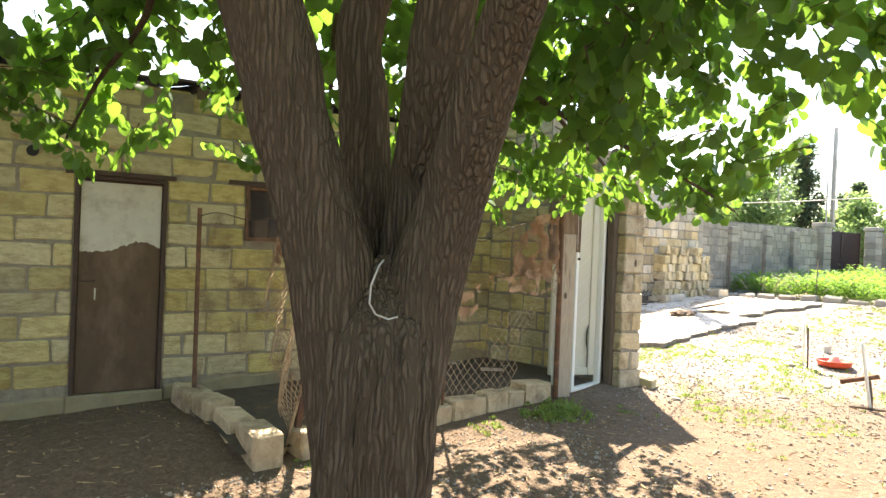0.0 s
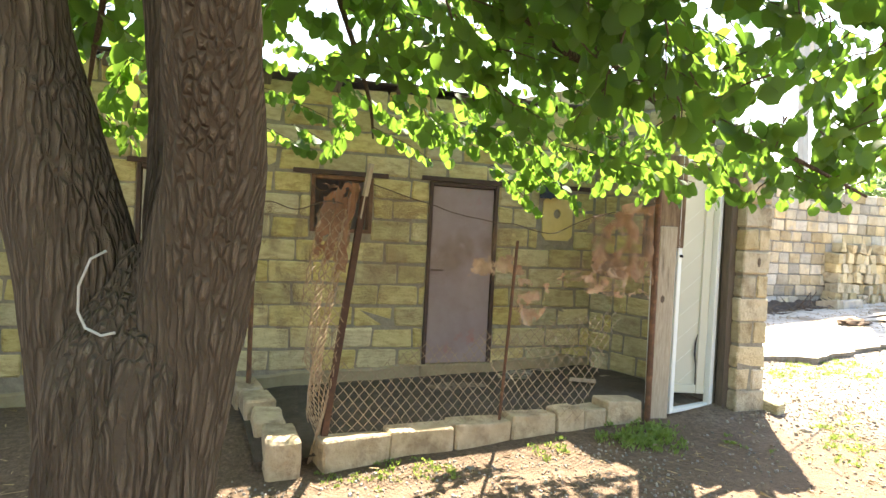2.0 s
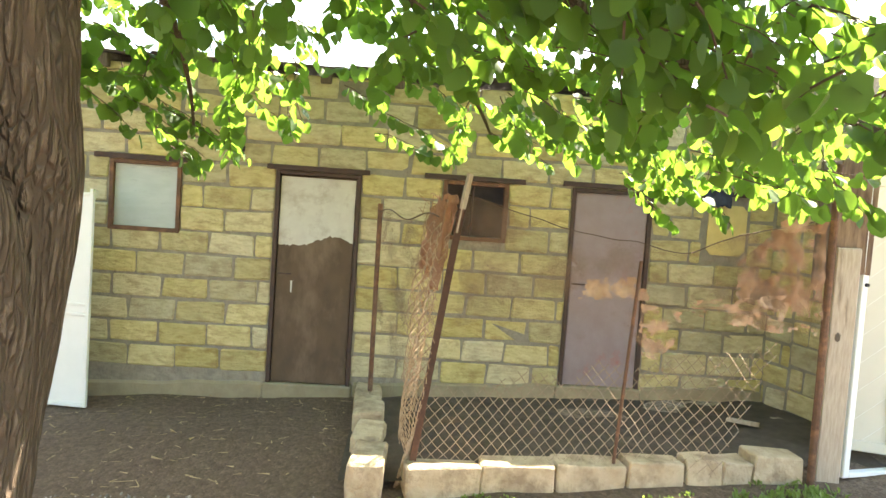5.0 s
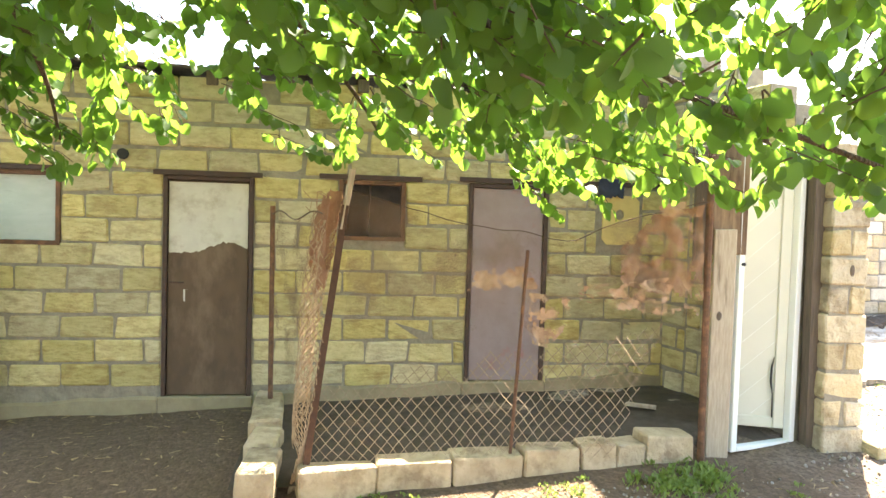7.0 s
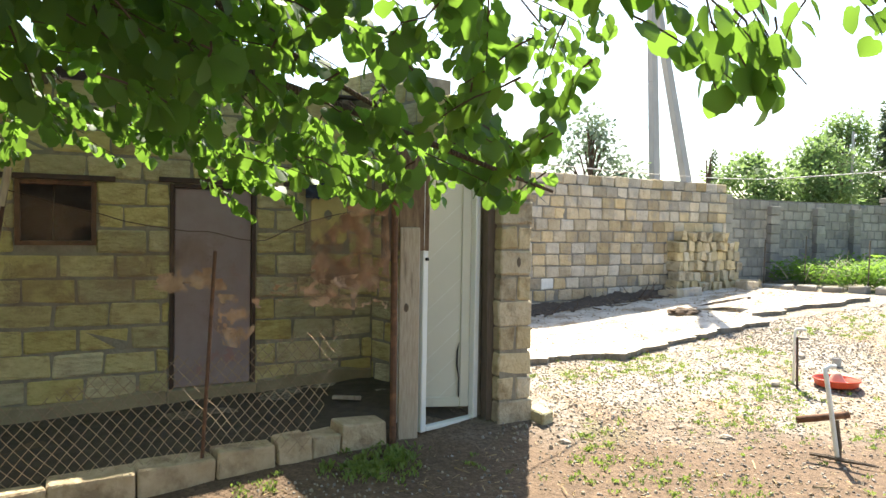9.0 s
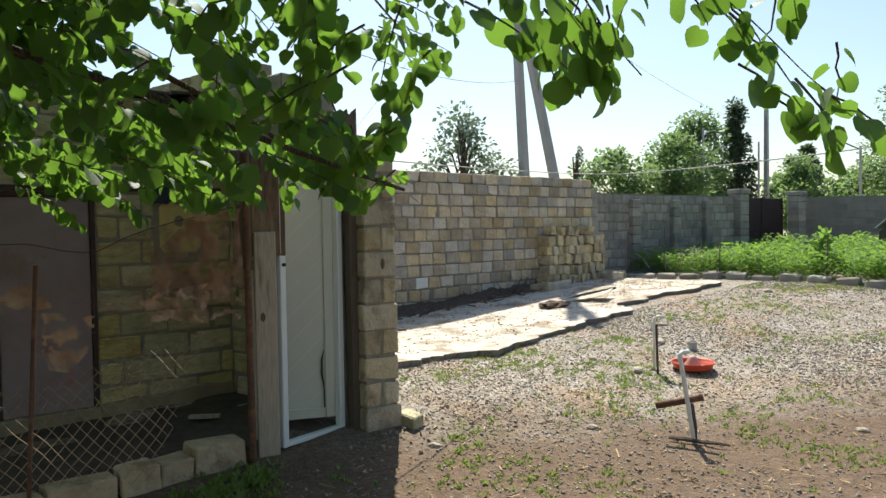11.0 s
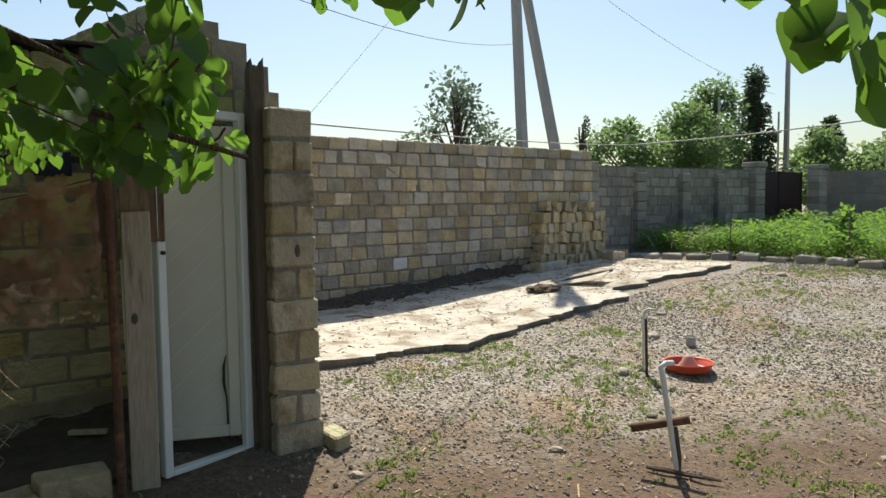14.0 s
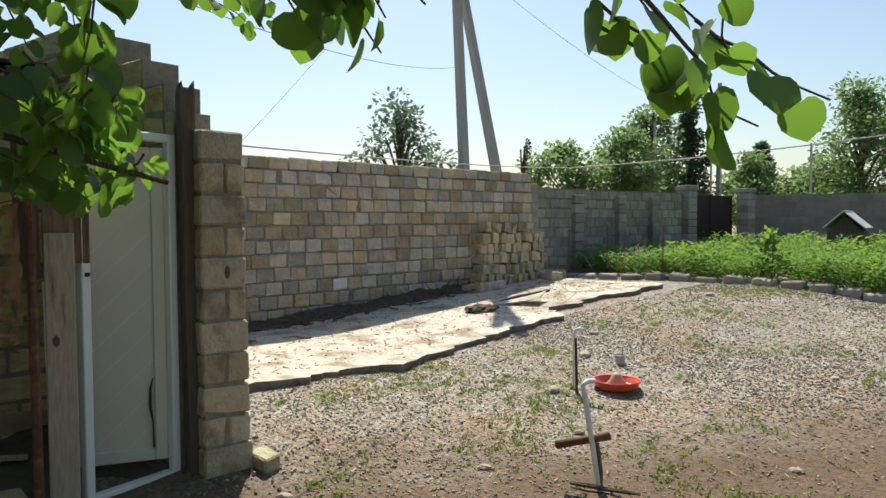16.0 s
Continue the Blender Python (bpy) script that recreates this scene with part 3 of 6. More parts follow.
def shed_roof():
    bm = bmesh.new()
    for i in range(24):
        y0 = SHED_Y0 - 0.2 + i * 0.415
        over = 0.03 + RNG.uniform(0, 0.06)
        m = pose(0, 0, 2.575 + RNG.uniform(0, 0.012), 0, 8 + RNG.uniform(-0.6, 0.6), 0)
        box(bm, -3.6, over, y0, y0 + 0.43, 0.03 + 0.012 * (i % 2), 0.055 + 0.012 * (i % 2), 0.004, 0.006, m)
    ob = part("ceiling_shed", bm, M_ROOF)
    tagged(ob, "dark corrugated lean-to roof over the shed", "roof", kind="structure")
    for y in np.arange(-7.8, 1.8, 0.62):
        b = bmesh.new()
        box(b, -3.3, 0.03 + RNG.uniform(-0.03, 0.05), y, y + 0.1, -0.085, 0.03, 0.008, 0.004, pose(0, 0, 2.575, 0, 8, 0))
        part("rafter", b, M_DARK_WOOD, ob)


shed_roof()

# ---- side wall of the pen, with a stepped top ----
SIDE_DIR = Vector((math.cos(radians(12)), math.sin(radians(12)), 0))
side_m = Matrix(((SIDE_DIR.y, SIDE_DIR.x, 0, 0), (-SIDE_DIR.x, SIDE_DIR.y, 0, 1.87), (0, 0, 1, 0), (0, 0, 0, 1)))
STEPS = [(-2.6, 0.3, 2.93), (0.3, 0.8, 2.75), (0.8, 1.15, 2.55), (1.15, 1.4, 2.36), (1.4, 1.51, 2.18)]
core = bmesh.new()
for a, b, top in STEPS:
    box(core, -0.27, -0.009, a, b, -0.7, top - 0.012)
wall_side = part("wall_side", core, M_MORTAR)
wall_side.matrix_basis = side_m
tagged(wall_side, "end wall of the shed with a broken, stepped top of loose blocks", "wall", kind="structure")

# ---- boundary wall at x = -3.76 ----
BX = -3.76
WALL_END = 10.98
WEST = Matrix.Translation((BX + 0.05, WALL_END, 0)) @ pose(0, 0, 0, 0, 0, 4) @ Matrix.Translation((-BX, -WALL_END, 0))
wall_west = part("wall_west", grid_wall([2.2, WALL_END], [-0.6, 2.2], lambda y, z: True, BX - 0.3, BX - 0.012), M_DARK_MORTAR)
wall_west.matrix_basis = WEST
tagged(wall_west, "tall boundary wall of mottled limestone blocks with a row of loose capping blocks", "wall", kind="structure")
wall_west_far = part("wall_west_far", grid_wall([WALL_END, 16.9], [-0.4, 2.12], lambda y, z: True, BX - 0.38, BX - 0.11), M_DARK_MORTAR)
tagged(wall_west_far, "lower grey block boundary wall with shallow piers", "wall", kind="structure")
FAR_DIR = math.degrees(math.atan2(1.7, 4.35))
far_place = Matrix.Translation((-4.1, 19.9, 0)) @ pose(0, 0, 0, 0, 0, -90 + FAR_DIR)
wall_north = part("wall_north", grid_wall([0, 30], [-0.2, 2.13], lambda y, z: True, -0.25, -0.01), M_MORTAR)
wall_north.matrix_basis = far_place
tagged(wall_north, "long low grey block wall behind the garden", "wall", kind="structure")
south = bmesh.new()
box(south, -3.9, 14, -12.3, -12, -0.9, 2.2)
box(south, 13.8, 14.1, -12, 30, -0.9, 2.2)
tagged(part("wall_south", south, M_FAR, None), "plain grey walls that close the yard", "wall", kind="structure")

# ---- shed doors, windows, lintels ----
def lintel(y0, y1, z):
    ob = thing("lintel", "thin rusty steel lintel set in the block wall", "lintel", pose(0, 0, 0), "lintels over the shed openings")
    bm = bmesh.new()
    box(bm, -0.12, 0.022, y0, y1, z, z + 0.008, 0.002, 0.001)
    box(bm, 0.012, 0.02, y0, y1, z - 0.0, z + 0.042, 0.002, 0.001)
    part("angle_bar", bm, M_LINTEL, ob)


for y0, y1, z in ((-4.08, -3.22, 1.735), (-2.63, -1.75, 1.735), (-1.28, -0.4, 1.75), (-0.07, 0.8, 1.765), (0.98, 1.78, 1.77), (-5.5, -4.42, 1.735)):
    lintel(y0, y1, z)


def steel_door(name, y0, y1, z0, z1, mat, label, ragged):
    ob = thing(name, label, "door", pose(0, y0, z0), kind="structure")
    w, h = y1 - y0, z1 - z0
    for n, a, b, c, d in (("jamb", 0.0, 0.035, 0, h), ("jamb", w - 0.035, w, 0, h), ("head", 0.035, w - 0.035, h - 0.035, h)):
        bm = bmesh.new()
        box(bm, -0.09, 0.012, a, b, c, d, 0.004)
        part(n, bm, M_LINTEL, ob)
    bm = bmesh.new()
    box(bm, -0.035, -0.012, 0.04, w - 0.04, 0.01, h - 0.04, 0.004)
    part("leaf", bm, mat, ob)
    bm = bmesh.new()
    box(bm, -0.25, 0.035, -0.02, w + 0.02, -0.45, 0.004, 0.012, 0.008)
    part("sill", bm, M_PLASTER, ob, "rough cement sill")
    if ragged:
        # pale paint that was left on the upper part, with a torn lower border
        bm = bmesh.new()
        n = 48
        top, low = [], []
        for i in range(n + 1):
            u = 0.045 + (w - 0.09) * i / n
            edge = h * 0.655 + 0.09 * step_up(0.25, 0.75, i / n) - 0.05 * step_up(0.82, 1, i / n) + 0.02 * noise.noise((i * 0.35, 0, 2)) + 0.012 * noise.noise((i * 1.1, 0, 5))
            low.append(bm.verts.new((-0.0105, u, edge)))
            top.append(bm.verts.new((-0.0105, u, h - 0.05)))
        for i in range(n):
            bm.faces.new((low[i], low[i + 1], top[i + 1], top[i]))
        part("paint_layer", bm, M_PALE_PAINT, ob, "chalky pale paint with a torn edge")
        for u, v, l in ((0.17, 0.8, 0.1),):
            bm = bmesh.new()
            box(bm, -0.0115, -0.009, u, u + 0.009, v, v + l, 0.001, 0.004)
            part("bare_streak", bm, M_PALE_PAINT, ob)
    bm = bmesh.new()
    tube(bm, [(-0.01, 0.06, h * 0.52), (0.015, 0.06, h * 0.52), (0.02, 0.13, h * 0.52), (0.0, 0.17, h * 0.52)], 0.007, 6)
    part("handle", bm, M_LINTEL, ob, "dark bent handle")
    for v in (0.25, h - 0.35):
        bm = bmesh.new()
        tube(bm, [(0.006, w - 0.035, v), (0.006, w - 0.035, v + 0.09)], 0.01, 8)
        part("hinge", bm, M_LINTEL, ob)


steel_door("door_1", -2.55, -1.82, -0.12, 1.73, M_RUST_DOOR, "closed brown rusted sheet door with pale paint on its upper third", True)
steel_door("door_2", 0.02, 0.74, 0.0, 1.755, M_PURPLE, "closed mauve painted sheet door with red smears", False)


def shed_window(name, y0, y1, z0, z1, pane_mat, label, pane):
    ob = thing(name, label, "window", pose(0, y0, z0), kind="structure")
    w, h, f = y1 - y0, z1 - z0, 0.035
    fr = bmesh.new()
    box(fr, -0.1, 0.012, 0, f, 0, h, 0.003)
    box(fr, -0.1, 0.012, w - f, w, 0, h, 0.003)
    box(fr, -0.1, 0.01, f, w - f, 0, f, 0.003)
    box(fr, -0.1, 0.01, f, w - f, h - f, h, 0.003)
    part("window_frame", fr, M_RUST, ob, "rust-brown steel frame")
    bm = bmesh.new()
    if pane:
        box(bm, -0.04, -0.025, f, w - f, f, h - f, 0.002)
        part("board", bm, pane_mat, ob)
    else:
        tube(bm, [(-0.06, w * 0.45, f), (-0.06, w * 0.47, h - f)], 0.008, 6)
        part("bar", bm, M_LINTEL, ob)


shed_window("window_1", -3.95, -3.35, 1.13, 1.73, M_BLUE_BOARD, "small window closed with a pale blue board in a rusty frame", True)
shed_window("window_2", -1.11, -0.54, 1.23, 1.745, None, "small open dark window with a rusty frame", False)


def patch_block(y0, y1, z0, z1):
    ob = thing("vent_block", "upright yellow block with a round hole in an old window", "block", pose(0, (y0 + y1) / 2, (z0 + z1) / 2))
    bm = bmesh.new()
    w, h = (y1 - y0) / 2 - 0.008, (z1 - z0) / 2 - 0.008
    # a face with a round hole through it
    n, r, oy, oz = 24, 0.042, -0.01, 0.05
    rim, back, outer = [], [], []
    for i in range(n):
        a = 2 * math.pi * i / n
        c, s = math.cos(a), math.sin(a)
        rim.append(bm.verts.new((0.006, oy + r * c, oz + r * s * 1.15)))
        back.append(bm.verts.new((-0.25, oy + r * c, oz + r * s * 1.15)))
        k = min(w / abs(c) if abs(c) > 1e-6 else 9, h / abs(s) if abs(s) > 1e-6 else 9)
        outer.append((bm.verts.new((0.006, k * c, k * s)), bm.verts.new((-0.05, k * c, k * s))))
    for i in range(n):
        j = (i + 1) % n
        bm.faces.new((rim[i], outer[i][0], outer[j][0], rim[j]))
        bm.faces.new((rim[j], back[j], back[i], rim[i]))
        bm.faces.new((outer[i][0], outer[i][1], outer[j][1], outer[j][0]))
    part("block", bm, M_YELLOW, ob)


patch_block(1.24, 1.6, 1.24, 1.7)
vent = thing("vent_hole", "short black pipe end low under the eaves", "pipe", pose(0.0, -2.87, 1.89))
bm = bmesh.new()
tube(bm, [(-0.06, 0, 0), (0.03, 0, 0)], 0.045, 12)
part("pipe", bm, M_BLACK, vent, smooth=False)


def metal_leaf():
    ob = thing("metal_gate_leaf", "white painted steel door leaf standing open before the dark doorway", "door", pose(0.34, -4.52, 0, 0, 0, -8))
    z0, z1, w = -0.3, 1.43, 0.64
    bm = bmesh.new()
    box(bm, -0.012, 0.0, 0.02, w - 0.02, z0 + 0.02, z1 - 0.02, 0.002)
    part("sheet", bm, M_GATE_PAINT, ob)
    for n, a, b, c, d in (("stile", 0, 0.03, z0, z1), ("stile", w - 0.03, w, z0, z1 + 0.03), ("rail", 0.03, w - 0.03, z1 - 0.03, z1), ("rail", 0.03, w - 0.03, z0, z0 + 0.03), ("rail", 0.03, w - 0.03, 0.52, 0.545), ("rail", 0.03, w - 0.03, 0.44, 0.465)):
        bm = bmesh.new()
        box(bm, -0.022, 0.012, a, b, c, d, 0.004)
        part(n, bm, M_GATE_PAINT, ob)
    bm = bmesh.new()
    tube(bm, [(0.02, 0.035, 0.46), (0.03, 0.035, 0.7)], 0.009, 6)
    part("bolt", bm, M_LINTEL, ob, "dark sliding bolt")


metal_leaf()

# ---- pillar, door in the pen's corner ----
pillar = thing("wall_pillar", "pillar of yellow limestone blocks at the end of the stepped wall", "pillar", pose(1.68, 2.415, 0), kind="structure")
bm = bmesh.new()
box(bm, -0.37, -0.012, -0.13, 0.13, -0.25, 2.03)
part("mortar", bm, M_MORTAR, pillar)
for k in range(11):
    z = -0.05 + 0.2 * k
    grow = 0.03 * step_up(6, 0, k)
    if k % 2 == 0:
        share("block", block_mesh(0.29 + grow, 0.188, 0.385, M_PILLAR, 0.012, 0.009), pose(RNG.uniform(-0.01, 0.01), grow / 2, z, 0, 0, RNG.uniform(-1, 1)), pillar)
    else:
        share("block", block_mesh(0.155, 0.185, 0.385, M_PILLAR, 0.012, 0.009), pose(RNG.uniform(-0.01, 0.01), -0.07, z, RNG.uniform(-1, 1), 0, RNG.uniform(-1, 1)), pillar)
        share("block", block_mesh(0.12 + grow, 0.185, 0.385, M_PILLAR, 0.012, 0.009), pose(RNG.uniform(-0.012, 0.006), 0.083 + grow / 2, z, RNG.uniform(-1, 1), 0, RNG.uniform(-2, 2)), pillar)
# a dark oval on the face stands in for the shade of a hollow
bm = bmesh.new()
bmesh.ops.create_icosphere(bm, subdivisions=2, radius=1, matrix=pose(0.0, 0.02, 1.16) @ Matrix.Diagonal((0.014, 0.022, 0.05, 1)))
part("dark_knot", bm, M_DARK_WOOD, pillar, "dark burnt spot on a block, a raised oval coloured to look hollow")
loose = thing("loose_block", "broken half block lying at the pillar's foot", "block", pose(1.74, 2.66, -0.1, 3, 2, 14))
bm = bmesh.new()
box(bm, -0.13, 0.06, -0.06, 0.08, -0.08, 0.07, 0.012, 0.012)
part("stone", bm, M_STONE, loose)
rubble = bmesh.new()
for i in range(70):
    x, y = 1.78 + RNG.gauss(0, 0.12), 2.45 + RNG.gauss(0, 0.22)
    s = RNG.uniform(0.006, 0.022)
    bmesh.ops.create_icosphere(rubble, subdivisions=1, radius=s, matrix=pose(x, y, lie(x, y) + s * 0.3, RNG.uniform(0, 360), RNG.uniform(0, 360), 0) @ Matrix.Diagonal((1, RNG.uniform(0.5, 1), RNG.uniform(0.4, 0.8), 1)))
tagged(part("rubble", rubble, M_GRAVEL), "heap of mortar crumbs and stone chips at the pillar", "rubble", kind="stuff")

post = thing("wooden_post", "dark split wooden post with a jagged broken top", "post", Matrix(((1, 0, 0, 1.55), (0, 1, -0.022, 2.265), (0, 0, 1, 0), (0, 0, 0, 1))))
bm = bmesh.new()
g = []
n = 9
for i in range(n):
    y = -0.045 + 0.09 * i / (n - 1)
    t = 2.27 + (0.0, 0.07, 0.02, 0.035, 0.0, 0.03, -0.01, 0.05, 0.08)[i]
    g.append([bm.verts.new(p) for p in ((0.035, y, -0.2), (0.035, y, t), (-0.05, y, t - 0.02), (-0.05, y, -0.2))])
for a, b in zip(g, g[1:]):
    for k in range(4):
        bm.faces.new((a[k], b[k], b[(k + 1) % 4], a[(k + 1) % 4]))
bm.faces.new(g[0])
bm.faces.new(g[-1][::-1])
bmesh.ops.recalc_face_normals(bm, faces=bm.faces)
part("timber", bm, M_DARK_WOOD, post)
DOOR_DIR = Vector((-0.167, 0.58, 0)).normalized()
door_m = Matrix(((DOOR_DIR.y, DOOR_DIR.x, 0, 1.667), (-DOOR_DIR.x, DOOR_DIR.y, 0, 1.605), (0, 0, 1, -0.115), (0, 0, 0, 1)))
pvc = thing("door_3", "white plastic door, ajar inwards in its frame at the pen's corner", "door", door_m, kind="structure")
DW, DH, DF = 0.61, 2.13, 0.052
for n, a, b, c, d in (("frame_stile", 0, DF, 0, DH), ("frame_stile", DW - DF, DW, 0, DH), ("frame_head", DF, DW - DF, DH - DF, DH), ("threshold", DF, DW - DF, 0, 0.035)):
    bm = bmesh.new()
    box(bm, -0.06, 0.0, a, b, c, d, 0.006)
    part(n, bm, M_PVC, pvc)
leaf = thing("leaf", "cream panelled door leaf", "", pose(-0.05, DW - DF - 0.004, 0.1, 0, 0, -36))
leaf.parent = pvc
LW, LH = 0.5, 1.95
for n, a, b, c, d in (("leaf_stile", -0.075, 0.0, 0, LH), ("leaf_stile", -LW, -LW + 0.075, 0, LH), ("leaf_rail", -LW + 0.075, -0.075, 0, 0.08), ("leaf_rail", -LW + 0.075, -0.075, LH - 0.08, LH)):
    bm = bmesh.new()
    box(bm, -0.05, 0.0, a, b, c, d, 0.007)
    part(n, bm, M_PVC_PANEL, leaf)
bm = bmesh.new()
box(bm, -0.04, -0.016, -LW + 0.072, -0.072, 0.075, LH - 0.075)
part("panel", bm, M_PVC_PANEL, leaf)
bm = bmesh.new()
for i in range(11):
    z = -0.1 + i * 0.2
    a, b = Vector((-0.0155, -LW + 0.08, z)), Vector((-0.0155, -0.08, z + 0.33))
    z0, z1 = max(a.z, 0.085), min(b.z, LH - 0.085)
    if z1 > z0 + 0.02:
        p, q = a.lerp(b, (z0 - a.z) / (b.z - a.z)), a.lerp(b, (z1 - a.z) / (b.z - a.z))
        tube(bm, [p, q], 0.0022, 4)
part("panel_groove", bm, M_GATE_PAINT, leaf)
bm = bmesh.new()
tube(bm, [(0.001, -0.082, 0.08), (0.002, -0.086, 0.25), (0.002, -0.1, 0.34), (0.002, -0.098, 0.45), (0.002, -0.083, 0.52)], [0.006, 0.005, 0.009, 0.008, 0.003], 6)
part("loose_seal", bm, M_CRACK, leaf, "black sealing strip that hangs loose")
bm = bmesh.new()
tube(bm, [(0.0, 0.026, 1.3), (0.02, 0.026, 1.3)], 0.012, 10)
part("lock_hole", bm, M_BLACK, pvc, "small black lock hole")

plank = thing("wooden_plank", "wide weathered grey plank fixed upright beside the white door", "plank", pose(1.66, 1.42, -0.15, 0, 0, -12))
bm = bmesh.new()
box(bm, -0.035, 0.0, 0.0, 0.15, 0, 1.57, 0.006, 0.003)
part("wood", bm, M_WOOD, plank)
for y, z in ((0.05, 0.98),):
    bm = bmesh.new()
    bmesh.ops.create_icosphere(bm, subdivisions=1, radius=1, matrix=pose(0.001, y, z) @ Matrix.Diagonal((0.004, 0.02, 0.035, 1)))
    part("knot", bm, M_DARK_WOOD, plank)
board = thing("wooden_board", "stained brown board above the plank, under the eaves", "board", pose(1.64, 1.5, 0, 0, 0, -12))
bm = bmesh.new()
box(bm, -0.025, 0.0, -0.08, 0.15, 1.25, 2.0, 0.004, 0.004)
part("wood", bm, M_BOARD, board)
board = thing("wooden_board", "dark scorched board hanging beside the rusty pipe", "board", pose(1.62, 1.27, 0, 0, 0, -8))
bm = bmesh.new()
box(bm, -0.03, 0.0, 0.02, 0.14, 1.17, 1.98, 0.005, 0.005)
part("wood", bm, M_DARK_WOOD, board)
lath = thing("white_lath", "narrow white plastic strip behind the plank", "strip", pose(1.55, 1.45, -0.05, 1, 0, -10))
bm = bmesh.new()
box(bm, -0.012, 0, 0, 0.022, 0, 1.2, 0.003)
part("strip", bm, M_PVC, lath)

# ---- pen: curb, posts, netting ----
CURB = (-1.3, -0.835, -0.355, 0.115, 0.505, 0.75, 0.955, 1.33)


def curb_x(y):
    return 1.93 + (1.69 - 1.93) * (y + 1.3) / 2.6


for i, (a, b) in enumerate(zip(CURB, CURB[1:])):
    y = (a + b) / 2
    ob = thing("curb_block", "pale limestone block in the low curb of the pen", "block", pose(curb_x(y), y, lie(1.9, y) + 0.045 + (0.03 if i == 6 else 0), RNG.uniform(-2, 2), RNG.uniform(-3, 3), 5 + RNG.uniform(-3, 3)), "curb blocks of the pen")
    bm = bmesh.new()
    box(bm, -0.2, 0.0, -(b - a) / 2 + 0.003, (b - a) / 2 - 0.003, -0.16, 0.135 + RNG.uniform(-0.012, 0.012), 0.012, 0.012)
    bmesh.ops.subdivide_edges(bm, edges=bm.edges[:], cuts=1)
    for v in bm.verts:
        v.co += Vector(noise.noise_vector(v.co * 9 + Vector((i * 5, 0, 0)))) * 0.011
    part("stone", bm, M_CURB, ob)
for i, (a, b) in enumerate(((1.98, 1.5), (1.49, 1.05), (1.04, 0.6), (0.59, 0.12))):
    x = (a + b) / 2
    y = -1.53 - 0.13 * (1.9 - x) / 1.9
    ob = thing("curb_block", "pale limestone block in the side curb of the pen", "block", pose(x, y, lie(x, y) + 0.04 + 0.05 * (i == 0), RNG.uniform(-2, 2), RNG.uniform(-2, 2), RNG.uniform(-3, 3)), "curb blocks of the pen")
    bm = bmesh.new()
    box(bm, -(a - b) / 2 + 0.008, (a - b) / 2 - 0.008, -0.11, 0.11, -0.14, 0.12, 0.018, 0.012)
    bmesh.ops.subdivide_edges(bm, edges=bm.edges[:], cuts=1)
    for v in bm.verts:
        v.co += Vector(noise.noise_vector(v.co * 9 + Vector((i * 5, 9, 0)))) * 0.014
    part("stone", bm, M_CURB, ob)


def rod(name, label, pts, r, mat, sides=8):
    ob = thing(name, label, "post", Matrix.Translation(pts[0]))
    bm = bmesh.new()
    tube(bm, [Vector(p) - Vector(pts[0]) for p in pts], r, sides)
    part("shaft", bm, mat, ob)
    return ob


lean = rod("corner_post", "leaning rusty steel angle post at the pen's corner", [(1.77, -1.3, -0.4), (1.75, -1.2, 0.4), (1.74, -1.06, 1.5)], 0.03, M_POST, 4)
stick = rod("wooden_stick", "short split stick tied to the top of the leaning post", [(1.745, -1.08, 1.35), (1.74, -1.02, 1.72)], 0.022, M_WOOD, 5)
rod("fence_rod", "thin rusty rod of the side fence", [(0.35, -1.62, -0.2), (0.35, -1.63, 1.5)], 0.02, M_RUST)
rod("fence_rod", "thin rusty rod that holds the wire mesh", [(1.74, 0.02, -0.25), (1.745, 0.1, 1.25)], 0.012, M_RUST)
rod("rusty_pipe", "rusty upright pipe next to the boards", [(1.7, 1.365, -0.2), (1.7, 1.35, 1.95)], 0.025, M_RUST, 10)


def net_sheet(name, top, low, ya, yb, xf, mat, parent, seed, nu=70, nv=26, depth=0.03, ragged=0.5, label=""):
    """A torn hanging sheet between two edges along y, crumpled out of its plane."""
    rng = random.Random(seed)
    bm = bmesh.new()
    rows = []
    for i in range(nu + 1):
        y = ya + (yb - ya) * i / nu
        t, l = top(y), low(y)
        rows.append([bm.verts.new((xf(y) + depth * noise.noise((y * 5, (t + (l - t) * j / nv) * 5, seed)) + depth * 0.6 * noise.noise((y * 14, (t + (l - t) * j / nv) * 11, seed + 3)), y + 0.02 * noise.noise((y * 9, j * 0.4, seed + 8)), t + (l - t) * j / nv)) for j in range(nv + 1)])
    for i in range(nu):
        for j in range(nv):
            edge = max(max(j / nv - 0.75, 0) * 4, max(abs(2 * i / nu - 1) - 0.55, 0) * 2.2 if nu < 50 else 0, max(0.25 - j / nv, 0) * 3 if nu < 50 else 0)
            hole = noise.noise((i * 0.13, j * 0.2, seed + 20)) + 0.5 * noise.noise((i * 0.4, j * 0.5, seed + 30))
            if hole > 0.62 - ragged * edge * 0.9:
                continue
            bm.faces.new((rows[i][j], rows[i + 1][j], rows[i + 1][j + 1], rows[i][j + 1]))
    bmesh.ops.delete(bm, geom=[v for v in bm.verts if not v.link_faces], context="VERTS")
    return part(name, bm, mat, parent, label, smooth=True)


def by(points):
    ys, zs = zip(*points)
    return lambda y: float(np.interp(y, ys, zs))


